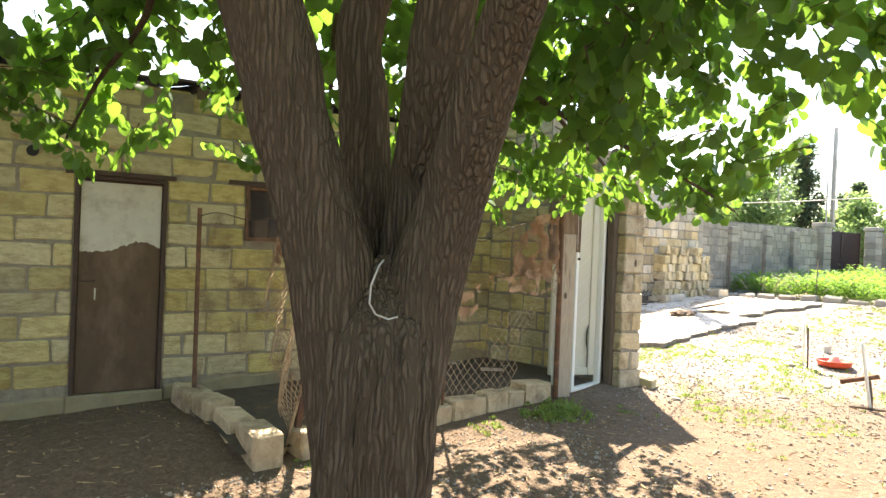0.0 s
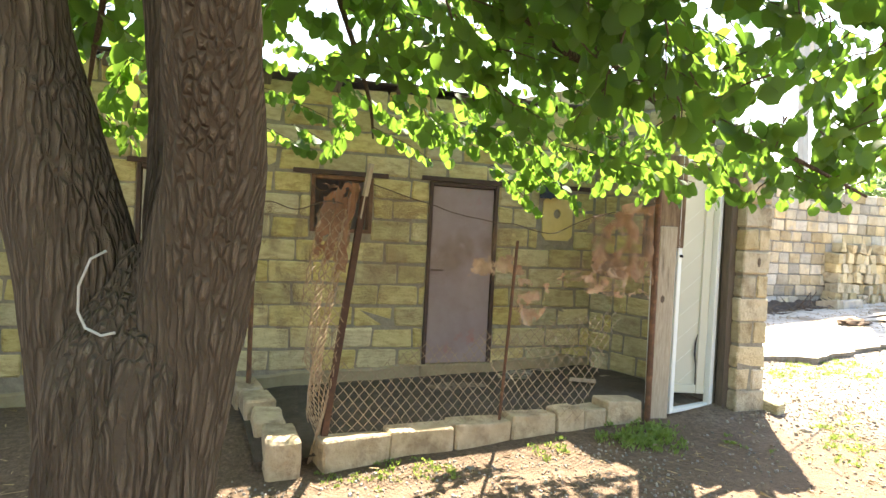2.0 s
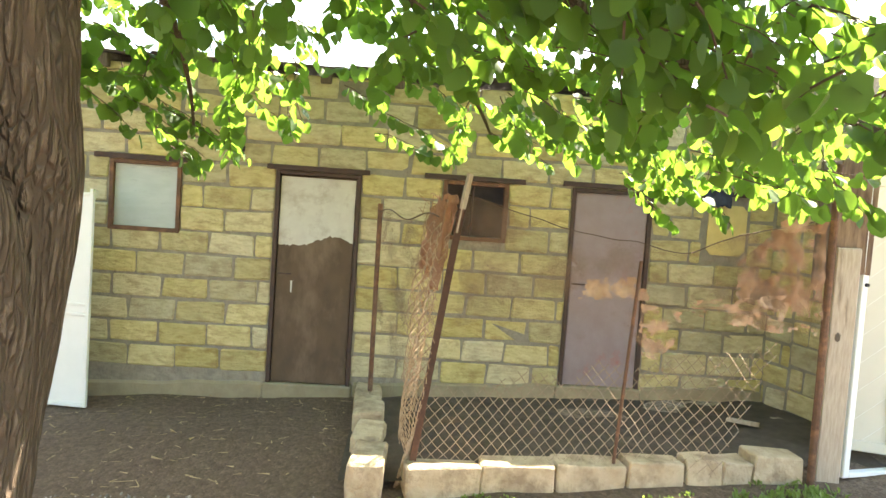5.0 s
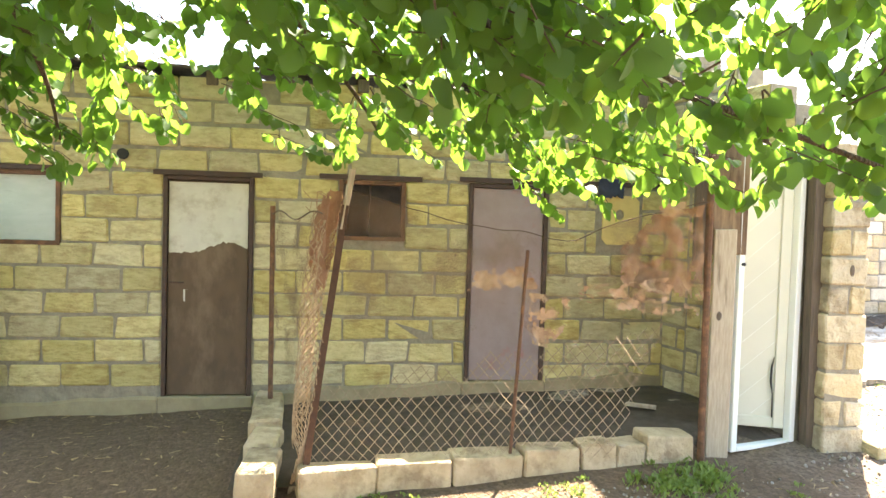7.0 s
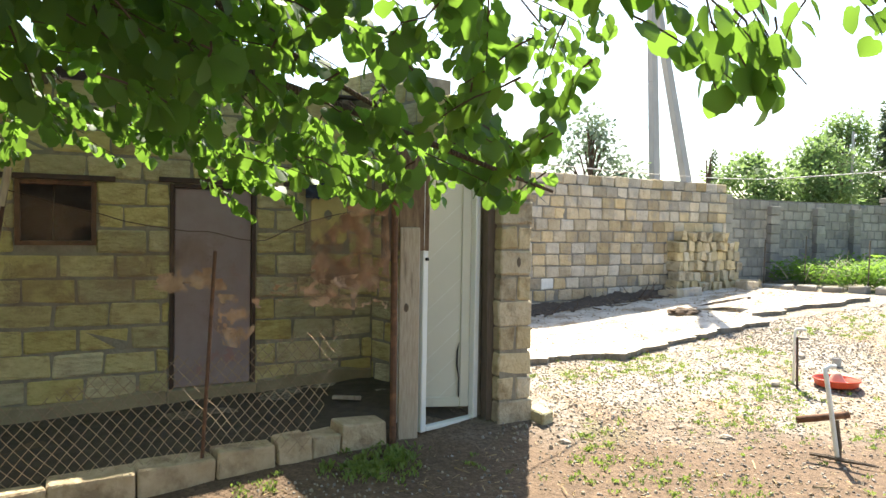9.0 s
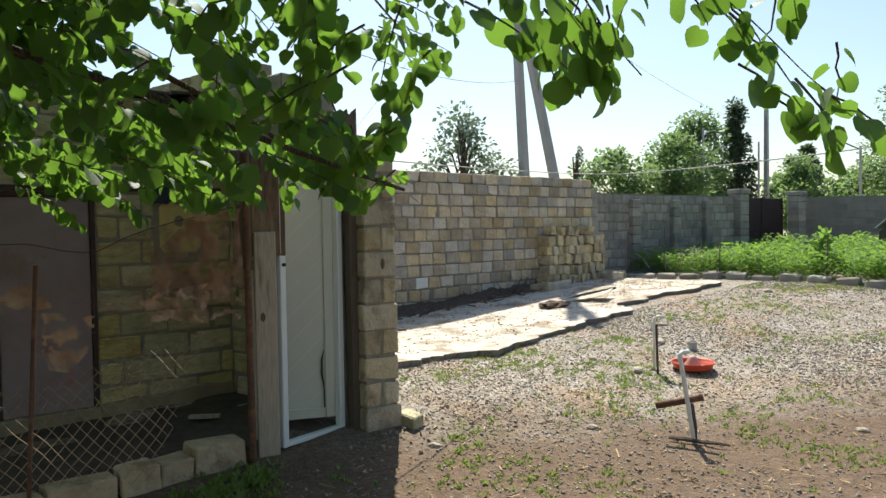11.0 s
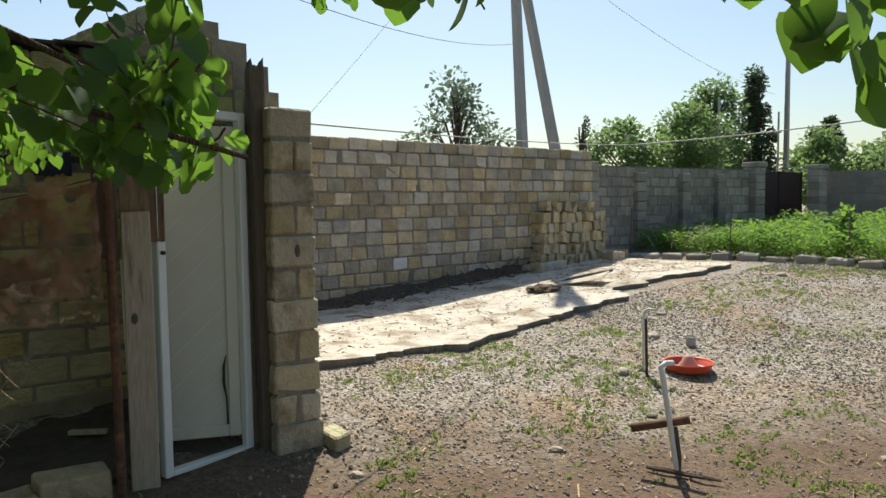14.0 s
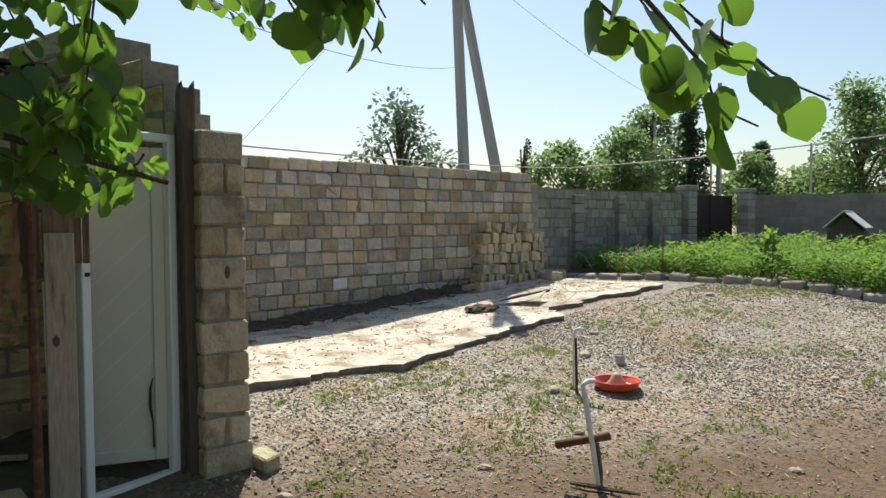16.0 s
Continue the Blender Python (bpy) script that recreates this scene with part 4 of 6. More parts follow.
net = thing("torn_netting", "torn brown woven netting hung across the front of the pen", "netting", pose(0, 0, 0))
net_top = by(((-1.05, 1.6), (-0.65, 1.49), (-0.28, 1.4), (0.05, 1.37), (0.39, 1.31), (0.73, 1.46), (1.0, 1.52), (1.3, 1.6)))
net_low = by(((-1.05, 0.75), (-0.74, 0.86), (-0.4, 0.8), (-0.26, 0.72), (0.0, 0.85), (0.2, 0.66), (0.32, 0.68), (0.45, 0.98), (0.6, 0.97), (0.9, 0.86), (1.3, 0.82)))
net_sheet("sheet", net_top, net_low, -1.05, 1.3, lambda y: 1.73, M_SACK, net, 1)
net_sheet("fold", by(((0.1, 0.98), (0.4, 0.95))), by(((0.1, 0.66), (0.25, 0.62), (0.4, 0.78))), 0.12, 0.4, lambda y: 1.745, M_SACK_THICK, net, 2, 24, 14, 0.05, 0.6, "crumpled pale fold")
net_sheet("fold", by(((0.45, 1.02), (0.8, 1.06), (1.28, 1.12))), by(((0.45, 0.93), (0.8, 0.86), (1.28, 0.82))), 0.46, 1.28, lambda y: 1.745, M_SACK_THICK, net, 4, 44, 14, 0.05, 0.8, "crumpled pale fold")
net_sheet("fold", by(((-0.3, 1.12), (0.2, 1.15))), by(((-0.3, 0.98), (0.2, 1.0))), -0.28, 0.18, lambda y: 1.742, M_SACK_THICK, net, 8, 30, 10, 0.05, 1.0, "crumpled pale fold")
net_sheet("patch", by(((0.7, 1.25), (0.95, 1.5), (1.3, 1.58))), by(((0.7, 1.05), (1.0, 0.98), (1.3, 0.95))), 0.72, 1.3, lambda y: 1.74, M_SACK_DENSE, net, 11, 48, 24, 0.04, 0.4, "dense rust-brown patch")
net_sheet("fold", by(((0.95, 1.56), (1.28, 1.62))), by(((0.95, 1.49), (1.28, 1.5))), 0.98, 1.28, lambda y: 1.75, M_SACK_THICK, net, 6, 24, 8, 0.05, 0.7, "crumpled pale fold")
bm = bmesh.new()
for a in range(1):
    pts = [(1.735 + 0.01 * a, y, net_top(y) - 0.002 - 0.012 * a + 0.012 * noise.noise((y * 6, a, 0))) for y in np.linspace(-1.03, 1.33, 40)]
    tube(bm, pts, 0.0045, 4)
part("edge_cord", bm, M_TWIG, net)
side_net = thing("torn_netting", "dark torn netting and wire between the corner post and the wall", "netting", pose(0, 0, 0))
bm = bmesh.new()
rows = []
for i in range(31):
    s = i / 30
    x, y = 0.36 + 1.36 * s, -1.63 + 0.43 * s
    rows.append([bm.verts.new((x, y + 0.03 * noise.noise((x * 5, j * 0.4, 2)), 1.43 + 0.03 * math.sin(s * 9) - 1.5 * j / 24)) for j in range(25)])
for i in range(30):
    for j in range(24):
        if noise.noise((i * 0.18, j * 0.2, 40)) < 0.25:
            bm.faces.new((rows[i][j], rows[i + 1][j], rows[i + 1][j + 1], rows[i][j + 1]))
part("sheet", bm, M_SACK, side_net, smooth=True)
bm = bmesh.new()
tube(bm, [(0.36 + 1.36 * k / 30, -1.63 + 0.43 * k / 30, 1.43 + 0.03 * math.sin(k * 0.3)) for k in range(31)], 0.005, 4)
part("edge_cord", bm, M_TWIG, side_net)


def chain_link(parent, place, inside, s0, s1, z0, z1, cell, bulge, r=0.0025, mat=None):
    bm = bmesh.new()
    d = cell / 2
    count = int((s1 - s0 + z1 - z0) / cell) + 2
    for way in (1, -1):
        for k in range(-count, count * 2):
            run = []
            z = z0
            while z <= z1 + 1e-6:
                s = s0 + k * cell + way * (z - z0) * 0.85
                if inside(s, z):
                    run.append(place(s + 0.014 * noise.noise((s * 5, z * 5, way)), z + 0.014 * noise.noise((s * 3, z * 3, way + 5)), 0.004 * way + bulge * noise.noise((s * 2, z * 2, 9))))
                else:
                    if len(run) > 1:
                        tube(bm, run, r, 3, False)
                    run = []
                z += d / 2
            if len(run) > 1:
                tube(bm, run, r, 3, False)
    return tagged(part("wire", bm, mat or M_WIRE, parent), kind="stuff")


mesh_top = by(((-1.3, 0.4), (-0.9, 0.36), (-0.58, 0.52), (-0.3, 0.46), (-0.12, 0.62), (0.1, 0.56), (0.35, 0.64), (0.7, 0.7), (1.05, 0.8)))
fence = thing("chain_link_fence", "sagging rusty chain-link mesh behind the curb", "fence", pose(0, 0, 0))
chain_link(fence, lambda s, z, o: (1.74 + o, s, z), lambda s, z: -1.25 < s < 0.72 + (z + 0.05) * 0.42 and z < mesh_top(s) + 0.03 * noise.noise((s * 8, 0, 0)) and z > lie(1.9, s) + 0.1, -1.3, 1.1, -0.25, 0.9, 0.076, 0.04)
bundle = thing("hanging_mesh", "rusty chain-link and torn red-brown netting hanging slack from the corner post", "fence", pose(0, 0, 0))


def slack(z):
    """How far the hanging mesh reaches back from the post at a height."""
    return 0.08 + 0.56 * step_up(-0.3, 0.85, z)


def on_slack(s, z, o):
    w = min(max(s / 0.82, 0), 1.0) * slack(z)
    return (1.79 - 0.95 * w, -1.3 + 0.115 * (z + 0.25) - 0.03 - 0.17 * w + 0.045 * math.sin(w * 26 + z * 3.1) + o, z)


chain_link(bundle, on_slack, lambda s, z: 0 <= s <= 0.82 and -0.3 < z < 1.42, 0.0, 0.82, -0.32, 1.45, 0.075, 0.02, 0.0036, M_RUST_WIRE)
bm = bmesh.new()
rows = []
for i in range(41):
    s_ = 0.82 * i / 40
    top_z = 1.6 - 0.13 * (i / 40) + 0.03 * noise.noise((i * 0.4, 1, 2))
    low_z = 0.98 + 0.12 * noise.noise((i * 0.25, 7, 2)) + 0.1 * (i / 40)
    rows.append([bm.verts.new(Vector(on_slack(s_, top_z + (low_z - top_z) * j / 24, 0.012)) + Vector(noise.noise_vector((i * 0.35, j * 0.3, 6))) * 0.022) for j in range(25)])
for i in range(40):
    for j in range(24):
        if noise.noise((i * 0.22, j * 0.24, 11)) < 0.5 - 0.45 * (j / 24) ** 3:
            bm.faces.new((rows[i][j], rows[i + 1][j], rows[i + 1][j + 1], rows[i][j + 1]))
part("netting", bm, M_BUNDLE, bundle, "crumpled red-brown netting", smooth=True)
bm = bmesh.new()
for k in range(40):
    a = RNG.uniform(0, 6.28)
    p = Vector(on_slack(RNG.uniform(0, 0.82), RNG.uniform(1.4, 1.58), 0.01))
    tube(bm, [p, p + Vector((math.cos(a) * 0.04, math.sin(a) * 0.05, RNG.uniform(-0.02, 0.05))), p + Vector((math.cos(a) * 0.06, math.sin(a) * RNG.uniform(0.05, 0.12), RNG.uniform(-0.12, 0.06)))], 0.0026, 3, False)
tagged(part("frayed_threads", bm, M_BUNDLE, bundle), kind="stuff")

# floor in a darkened dirt colour, so the pen looks more shaded
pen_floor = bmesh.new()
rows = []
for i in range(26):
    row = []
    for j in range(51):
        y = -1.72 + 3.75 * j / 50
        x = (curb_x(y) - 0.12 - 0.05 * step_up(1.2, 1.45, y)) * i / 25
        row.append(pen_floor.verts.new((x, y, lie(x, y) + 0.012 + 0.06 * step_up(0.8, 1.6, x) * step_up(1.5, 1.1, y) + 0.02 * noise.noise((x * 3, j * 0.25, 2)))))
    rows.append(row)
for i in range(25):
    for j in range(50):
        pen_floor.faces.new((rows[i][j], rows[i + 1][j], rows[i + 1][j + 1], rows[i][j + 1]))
tagged(part("floor_pen", pen_floor, M_DIRT, smooth=True), "trodden dirt floor of the pen, coloured darker to deepen its shade", "floor", kind="structure")
scrap = thing("wood_scrap", "short pale piece of wood lying on the pen floor", "wood", pose(0.75, 1.35, lie(0.75, 1.35) + 0.045, 0, 0, 60))
bm = bmesh.new()
box(bm, -0.12, 0.12, -0.025, 0.025, -0.015, 0.015, 0.004, 0.004)
part("wood", bm, M_WOOD, scrap)

rag = thing("blue_rag", "dark blue rag stuffed at the top of the old window", "rag", pose(0.03, 1.3, 1.74))
bm = bmesh.new()
rows = []
for i in range(13):
    rows.append([bm.verts.new((0.03 * noise.noise((i * 0.5, j * 0.5, 3)) + 0.02, -0.12 + 0.24 * i / 12 + 0.02 * noise.noise((j, 1, 2)), 0.1 - (0.17 + 0.05 * noise.noise((i * 0.6, 2, 1))) * j / 8)) for j in range(9)])
for a, b in zip(rows, rows[1:]):
    for j in range(8):
        bm.faces.new((a[j], b[j], b[j + 1], a[j + 1]))
part("cloth", bm, M_RAG, rag, smooth=True)

# ---- the mulberry tree ----
def bark_tube(bm, pts, radii, sides, rings, seed, ridge=0.014):
    """A trunk or limb along points with furrowed bark."""
    P = [Vector(p) for p in pts]
    def at(t):
        f = t * (len(P) - 1)
        i = min(int(f), len(P) - 2)
        a, b = P[i], P[i + 1]
        p0, p3 = P[max(i - 1, 0)], P[min(i + 2, len(P) - 1)]
        u = f - i
        return 0.5 * ((2 * a) + (b - p0) * u + (2 * p0 - 5 * a + 4 * b - p3) * u * u + (3 * a - p0 - 3 * b + p3) * u ** 3), radii[i] + (radii[i + 1] - radii[i]) * u
    rows, side, run = [], None, 0.0
    last = at(0)[0]
    for k in range(rings + 1):
        t = k / rings
        c, r = at(t)
        d = (at(min(t + 0.01, 1))[0] - at(max(t - 0.01, 0))[0]).normalized()
        side = d.orthogonal().normalized() if side is None else (side - d * side.dot(d)).normalized()
        up = d.cross(side)
        run += (c - last).length
        last = c
        row = []
        for q in range(sides):
            a = 2 * math.pi * q / sides
            w = a + 0.35 * noise.noise((math.cos(a) * 2, math.sin(a) * 2, run * 1.2 + seed))
            f = noise.noise((math.cos(w) * r * 30, math.sin(w) * r * 30, run * 3.0 + seed * 3))
            g = noise.noise((math.cos(w) * r * 70, math.sin(w) * r * 70, run * 9 + seed * 5))
            big = noise.noise((math.cos(a) * 1.1, math.sin(a) * 1.1, run * 1.6 + seed))
            rr = r * (1 + 0.09 * big) + ridge * 0.75 * (min(abs(f) * 3.2, 1.0) - 0.6) + ridge * 0.35 * g
            row.append(bm.verts.new(c + rr * (math.cos(a) * side + math.sin(a) * up)))
        rows.append(row)
    for a, b in zip(rows, rows[1:]):
        for q in range(sides):
            bm.faces.new((a[q], a[(q + 1) % sides], b[(q + 1) % sides], b[q]))
    bm.faces.new(rows[-1])


STEM_MOVE = (-0.01, 0.04, 0.0)
TREE = Vector((4.63, -2.32, lie(4.63, -2.32)))
tree = thing("mulberry_tree", "old leafy tree with furrowed trunk, forked low into four limbs", "tree", Matrix.Translation(TREE))


def tree_part(name, pts, radii, sides, rings, seed, ridge, move=(0, 0, 0), wide=1.0):
    bm = bmesh.new()
    bark_tube(bm, [Vector(p) + Vector(move) - TREE for p in pts], [r * wide for r in radii], sides, rings, seed, ridge)
    return part(name, bm, M_BARK, tree, smooth=True)


tree_part("trunk", [(4.76, -2.35, -0.45), (4.765, -2.36, 0.1), (4.77, -2.36, 0.6), (4.775, -2.355, 0.88), (4.765, -2.345, 1.0), (4.75, -2.33, 1.12), (4.74, -2.32, 1.24)], [0.24, 0.176, 0.168, 0.172, 0.16, 0.1, 0.03], 150, 170, 1, 0.017, STEM_MOVE, 1.02)
STEMS = [[(4.7, -2.34, 0.5), (4.66, -2.42, 1.1), (4.63, -2.5, 1.42), (4.61, -2.575, 1.65), (4.6, -2.625, 1.85), (4.5, -2.85, 2.5), (4.2, -3.2, 3.4)],
         [(4.6, -2.27, 0.6), (4.47, -2.23, 1.43), (4.46, -2.245, 1.75), (4.44, -2.25, 2.04), (4.5, -2.05, 2.7), (4.25, -1.7, 3.5)],
         [(4.68, -2.26, 0.6), (4.66, -2.165, 1.37), (4.72, -2.16, 1.6), (4.82, -2.175, 1.95), (4.95, -2.1, 2.7), (4.95, -1.8, 3.5)],
         [(4.77, -2.28, 0.5), (4.79, -2.21, 1.06), (4.88, -2.17, 1.37), (5.0, -2.185, 1.59), (5.11, -2.195, 1.78), (5.24, -2.21, 1.97), (5.5, -2.2, 2.4), (5.68, -1.95, 3.1)]]
for i, (p, r) in enumerate(zip(STEMS, ([0.12, 0.135, 0.122, 0.116, 0.115, 0.095, 0.05], [0.07, 0.082, 0.08, 0.078, 0.07, 0.04], [0.07, 0.085, 0.09, 0.09, 0.075, 0.04], [0.11, 0.122, 0.1, 0.088, 0.078, 0.072, 0.065, 0.04]))):
    tree_part("limb", p, r, 80, 130, 10 + i, 0.008)
wire = bmesh.new()
tube(wire, [Vector(p) + Vector((-0.135, 0.055, 0)) for p in ((4.98, -2.42, 1.23), (5.0, -2.445, 1.215), (4.995, -2.465, 1.16), (4.99, -2.465, 1.11), (5.0, -2.45, 1.08), (5.02, -2.42, 1.068), (5.03, -2.395, 1.075))], 0.0028, 8)
loop = part("wire_loop", wire, M_CABLE)
tagged(loop, "loop of pale plastic-coated wire stuck in the tree's fork", "wire")
BOUGHS = [[(4.6, -2.1, 2.7), (4.1, -1.5, 2.55), (3.6, -0.95, 2.33), (3.32, -0.4, 2.17), (3.38, 0.3, 1.97), (3.48, 0.85, 1.78), (3.4, 1.5, 1.62)],
          [(4.3, -1.7, 3.2), (3.6, -1.0, 2.9), (2.9, -0.3, 2.6), (2.5, 0.5, 2.3), (2.3, 1.2, 2.05), (2.2, 1.6, 1.8)],
          [(4.4, -2.9, 2.6), (3.6, -2.8, 2.6), (2.8, -2.6, 2.4), (2.0, -2.7, 2.15), (1.5, -2.8, 1.85)],
          [(4.5, -2.6, 2.9), (3.5, -1.9, 2.8), (2.4, -1.4, 2.5), (1.5, -1.0, 2.2), (0.9, -0.8, 2.0)],
          [(5.85, -1.8, 3.1), (5.6, -0.6, 2.9), (5.0, 0.6, 2.5), (4.8, 1.3, 2.1), (4.75, 1.6, 1.95)],
          [(5.0, 0.6, 2.5), (5.05, 1.2, 2.25), (5.12, 1.6, 2.08), (5.2, 1.85, 1.9), (5.3, 1.97, 1.76)],
          [(5.0, -1.8, 3.5), (4.2, -0.4, 3.3), (3.3, 1.0, 2.9), (2.8, 1.9, 2.6), (2.5, 2.3, 2.5)],
          [(4.1, -3.3, 3.4), (3.5, -4.0, 3.1), (2.9, -4.5, 2.6), (2.2, -4.8, 2.2)]]
for i, p in enumerate(BOUGHS):
    r0 = (0.034, 0.034, 0.03, 0.03, 0.007, 0.005, 0.012, 0.03)[i]
    tree_part("bough", p, [r0 * (1 - 0.75 * k / (len(p) - 1)) for k in range(len(p))], 10, 40, 30 + i, 0.002)

LEAF_SHAPE = ((0, 0.0), (0.2, -0.09), (0.4, -0.04), (0.53, 0.14), (0.57, 0.36), (0.5, 0.6), (0.36, 0.78), (0.16, 0.91), (0, 0.98))


def leaf_verts(size, rng):
    """Half outlines of a heart-shaped leaf, folded along its middle and drooping."""
    fold, droop, wav = rng.uniform(0.1, 0.35), rng.uniform(0.15, 0.5), rng.uniform(-0.06, 0.06)
    mid, lft, rgt = [], [], []
    for w, l in LEAF_SHAPE:
        z = -droop * max(l, 0) ** 2 * 0.5
        mid.append(Vector((0, max(l, 0) if w else l, z)) * size)
        w2 = w * rng.uniform(0.86, 1.1)
        lft.append(Vector((-w2, l, z + fold * w2 + wav)) * size)
        rgt.append(Vector((w2, l, z + fold * w2 - wav)) * size)
    return mid, lft, rgt


class Leaves:
    """Gathers leaves of a crown into one mesh."""
    def __init__(self):
        self.v, self.f = [], []

    def add(self, m, size, rng):
        mid, lft, rgt = leaf_verts(size, rng)
        b, n = len(self.v), len(mid)
        pts = [mid[0], mid[-1]] + [mid[k] for k in range(1, n - 1)] + lft[1:-1] + rgt[1:-1]
        self.v += [tuple(m @ p) for p in pts]
        M = [b] + [b + 2 + k for k in range(n - 2)] + [b + 1]
        Lf = [b] + [b + n + k for k in range(n - 2)] + [b + 1]
        Rt = [b] + [b + 2 * n - 2 + k for k in range(n - 2)] + [b + 1]
        for S, flip in ((Lf, False), (Rt, True)):
            for k in range(n - 1):
                q = [M[k], M[k + 1], S[k + 1], S[k]]
                q = [i for j, i in enumerate(q) if i not in q[:j]]
                if len(q) > 2:
                    self.f.append(q[::-1] if flip else q)

    def mesh(self, name, mat):
        me = bpy.data.meshes.new(name)
        me.from_pydata(self.v, [], self.f)
        me.materials.append(mat)
        me.polygons.foreach_set("use_smooth", [True] * len(me.polygons))
        return me


LR = random.Random(21)
crown, twigs = Leaves(), bmesh.new()
near_leaves = []


def spray(tip, length, heading, hang=0.35, size=(0.058, 0.095), single=False, gap=0.036, seat=None):
    """A drooping twig that ends at tip, with leaves on both sides."""
    tip = Vector(tip)
    back = Vector((-heading.x, -heading.y, hang)).normalized()
    pts = []
    for k in range(6):
        s = length * (1 - k / 5)
        pts.append(tip + back * s + Vector((0, 0, -0.25 * s * s)) + 0.02 * Vector(noise.noise_vector(tip * 3 + Vector((k, 0, 0)))))
    tube(twigs, [p - TREE for p in pts], [0.0045, 0.004, 0.0035, 0.003, 0.0025, 0.002], 4, False)
    n = max(3, int(length / gap))
    for i in range(n):
        s = (i + LR.uniform(0, 0.8)) / n
        f = min(s * 5, 4.99)
        p = pts[int(f)].lerp(pts[int(f) + 1], f - int(f))
        side = 1 if i % 2 else -1
        d = (pts[min(int(f) + 1, 5)] - pts[int(f)]).normalized()
        out = Vector((-d.y, d.x, 0)) * side
        aim = (d * 0.35 + out * LR.uniform(0.3, 1.0) + Vector((LR.uniform(-0.3, 0.3), LR.uniform(-0.3, 0.3), LR.uniform(-1.2, -0.25)))).normalized()
        across = aim.cross(Vector((LR.uniform(-0.7, 0.7), LR.uniform(-0.7, 0.7), 1))).normalized()
        up = across.cross(aim)
        stem = p + aim * 0.03
        m = Matrix(((across.x, aim.x, up.x, stem.x), (across.y, aim.y, up.y, stem.y), (across.z, aim.z, up.z, stem.z), (0, 0, 0, 1)))
        sz = LR.uniform(*size) * (1 - 0.35 * max(0, s - 0.6))
        if single and len(near_leaves) < 280:
            near_leaves.append((m, sz))
        else:
            crown.add(Matrix.Translation(-TREE) @ m, sz, LR)


def head(a, b=0.0):
    return Vector((math.cos(radians(a)), math.sin(radians(a)), b))


def edge_y(x):
    """How far the low part of the crown reaches towards the pillar."""
    return 0.36 + 0.334 * (5.8 - x)


# hanging tips seen low in the view, each with its neighbours
TIPS = [((1.52, 0.38, 1.5), 8), ((2.13, 1.49, 1.6), 5), ((2.19, 0.83, 1.6), 6), ((3.44, 0.56, 1.52), 5), ((3.2, 1.57, 1.56), 5), ((1.2, -0.4, 1.83), 6),
        ((1.57, -0.17, 1.9), 6), ((0.6, -1.1, 1.85), 5), ((2.8, 1.54, 1.6), 5), ((3.5, 1.23, 1.55), 4), ((1.3, 1.03, 1.68), 4), ((3.85, 0.92, 1.74), 4),
        ((4.1, -0.78, 1.78), 3), ((1.63, -2.7, 1.62), 7), ((1.9, -3.0, 1.8), 5), ((1.3, -2.5, 1.75), 4), ((2.0, 0.1, 1.8), 5), ((3.3, 1.1, 2.05), 5), ((3.1, 0.9, 2.2), 5), ((0.9, 0.6, 1.72), 4), ((2.5, -2.2, 2.0), 5), ((2.2, -3.6, 1.95), 6), ((2.9, -3.2, 2.05), 6)]
for (x, y, z), n in TIPS:
    for k in range(n):
        s = 0.0 if k == 0 else 1.0
        px, py = x + s * LR.gauss(0, 0.16), y + s * LR.gauss(0, 0.16)
        spray((px, min(py, edge_y(px) + 0.1), z + s * LR.uniform(0.02, 0.3)), LR.uniform(0.3, 0.6), head(LR.uniform(60, 200)), LR.uniform(0.4, 0.9))
# sprays that hang close over the path
for tip, ang, ln in (((4.5, 1.48, 1.9), 110, 0.5), ((4.67, 1.53, 1.86), 100, 0.5), ((4.62, 1.38, 1.96), 60, 0.45), ((4.4, 1.6, 2.0), 140, 0.5), ((4.8, 1.3, 2.02), 80, 0.4), ((4.3, 1.7, 2.06), 120, 0.45),
                     ((5.3, 1.98, 1.66), 40, 0.4), ((5.42, 2.0, 1.7), 20, 0.3), ((5.2, 1.93, 1.75), 60, 0.35), ((5.15, 1.86, 1.88), 80, 0.4)):
    spray(tip, ln, head(ang), 0.8, (0.075, 0.11), single=True, gap=0.075)
for k in range(8):
    spray((LR.uniform(4.6, 5.2), LR.uniform(0.95, 1.4), LR.uniform(2.1, 2.4)), LR.uniform(0.3, 0.5), head(LR.uniform(40, 140)), 0.7, (0.06, 0.09))
for tip, ang in (((2.6, 2.2, 2.46), 80), ((2.75, 2.27, 2.46), 70), ((2.95, 2.15, 2.47), 70), ((3.2, 2.0, 2.5), 70), ((3.5, 1.8, 2.5), 80)):
    spray(tip, 0.5, head(ang), 0.6, gap=0.04, single=True)


def fill_low(x, y):
    z = 1.78 + 0.16 * noise.noise((x * 1.4, y * 1.4, 4))
    z += 0.22 * step_up(1.2, 0.4, x) + 0.3 * step_up(3.9, 4.7, x) + 0.1 * step_up(-0.5, -1.2, y) + 0.16 * step_up(-1.3, -2.0, y)
    return z + 0.25 * step_up(1.4, 2.2, y)


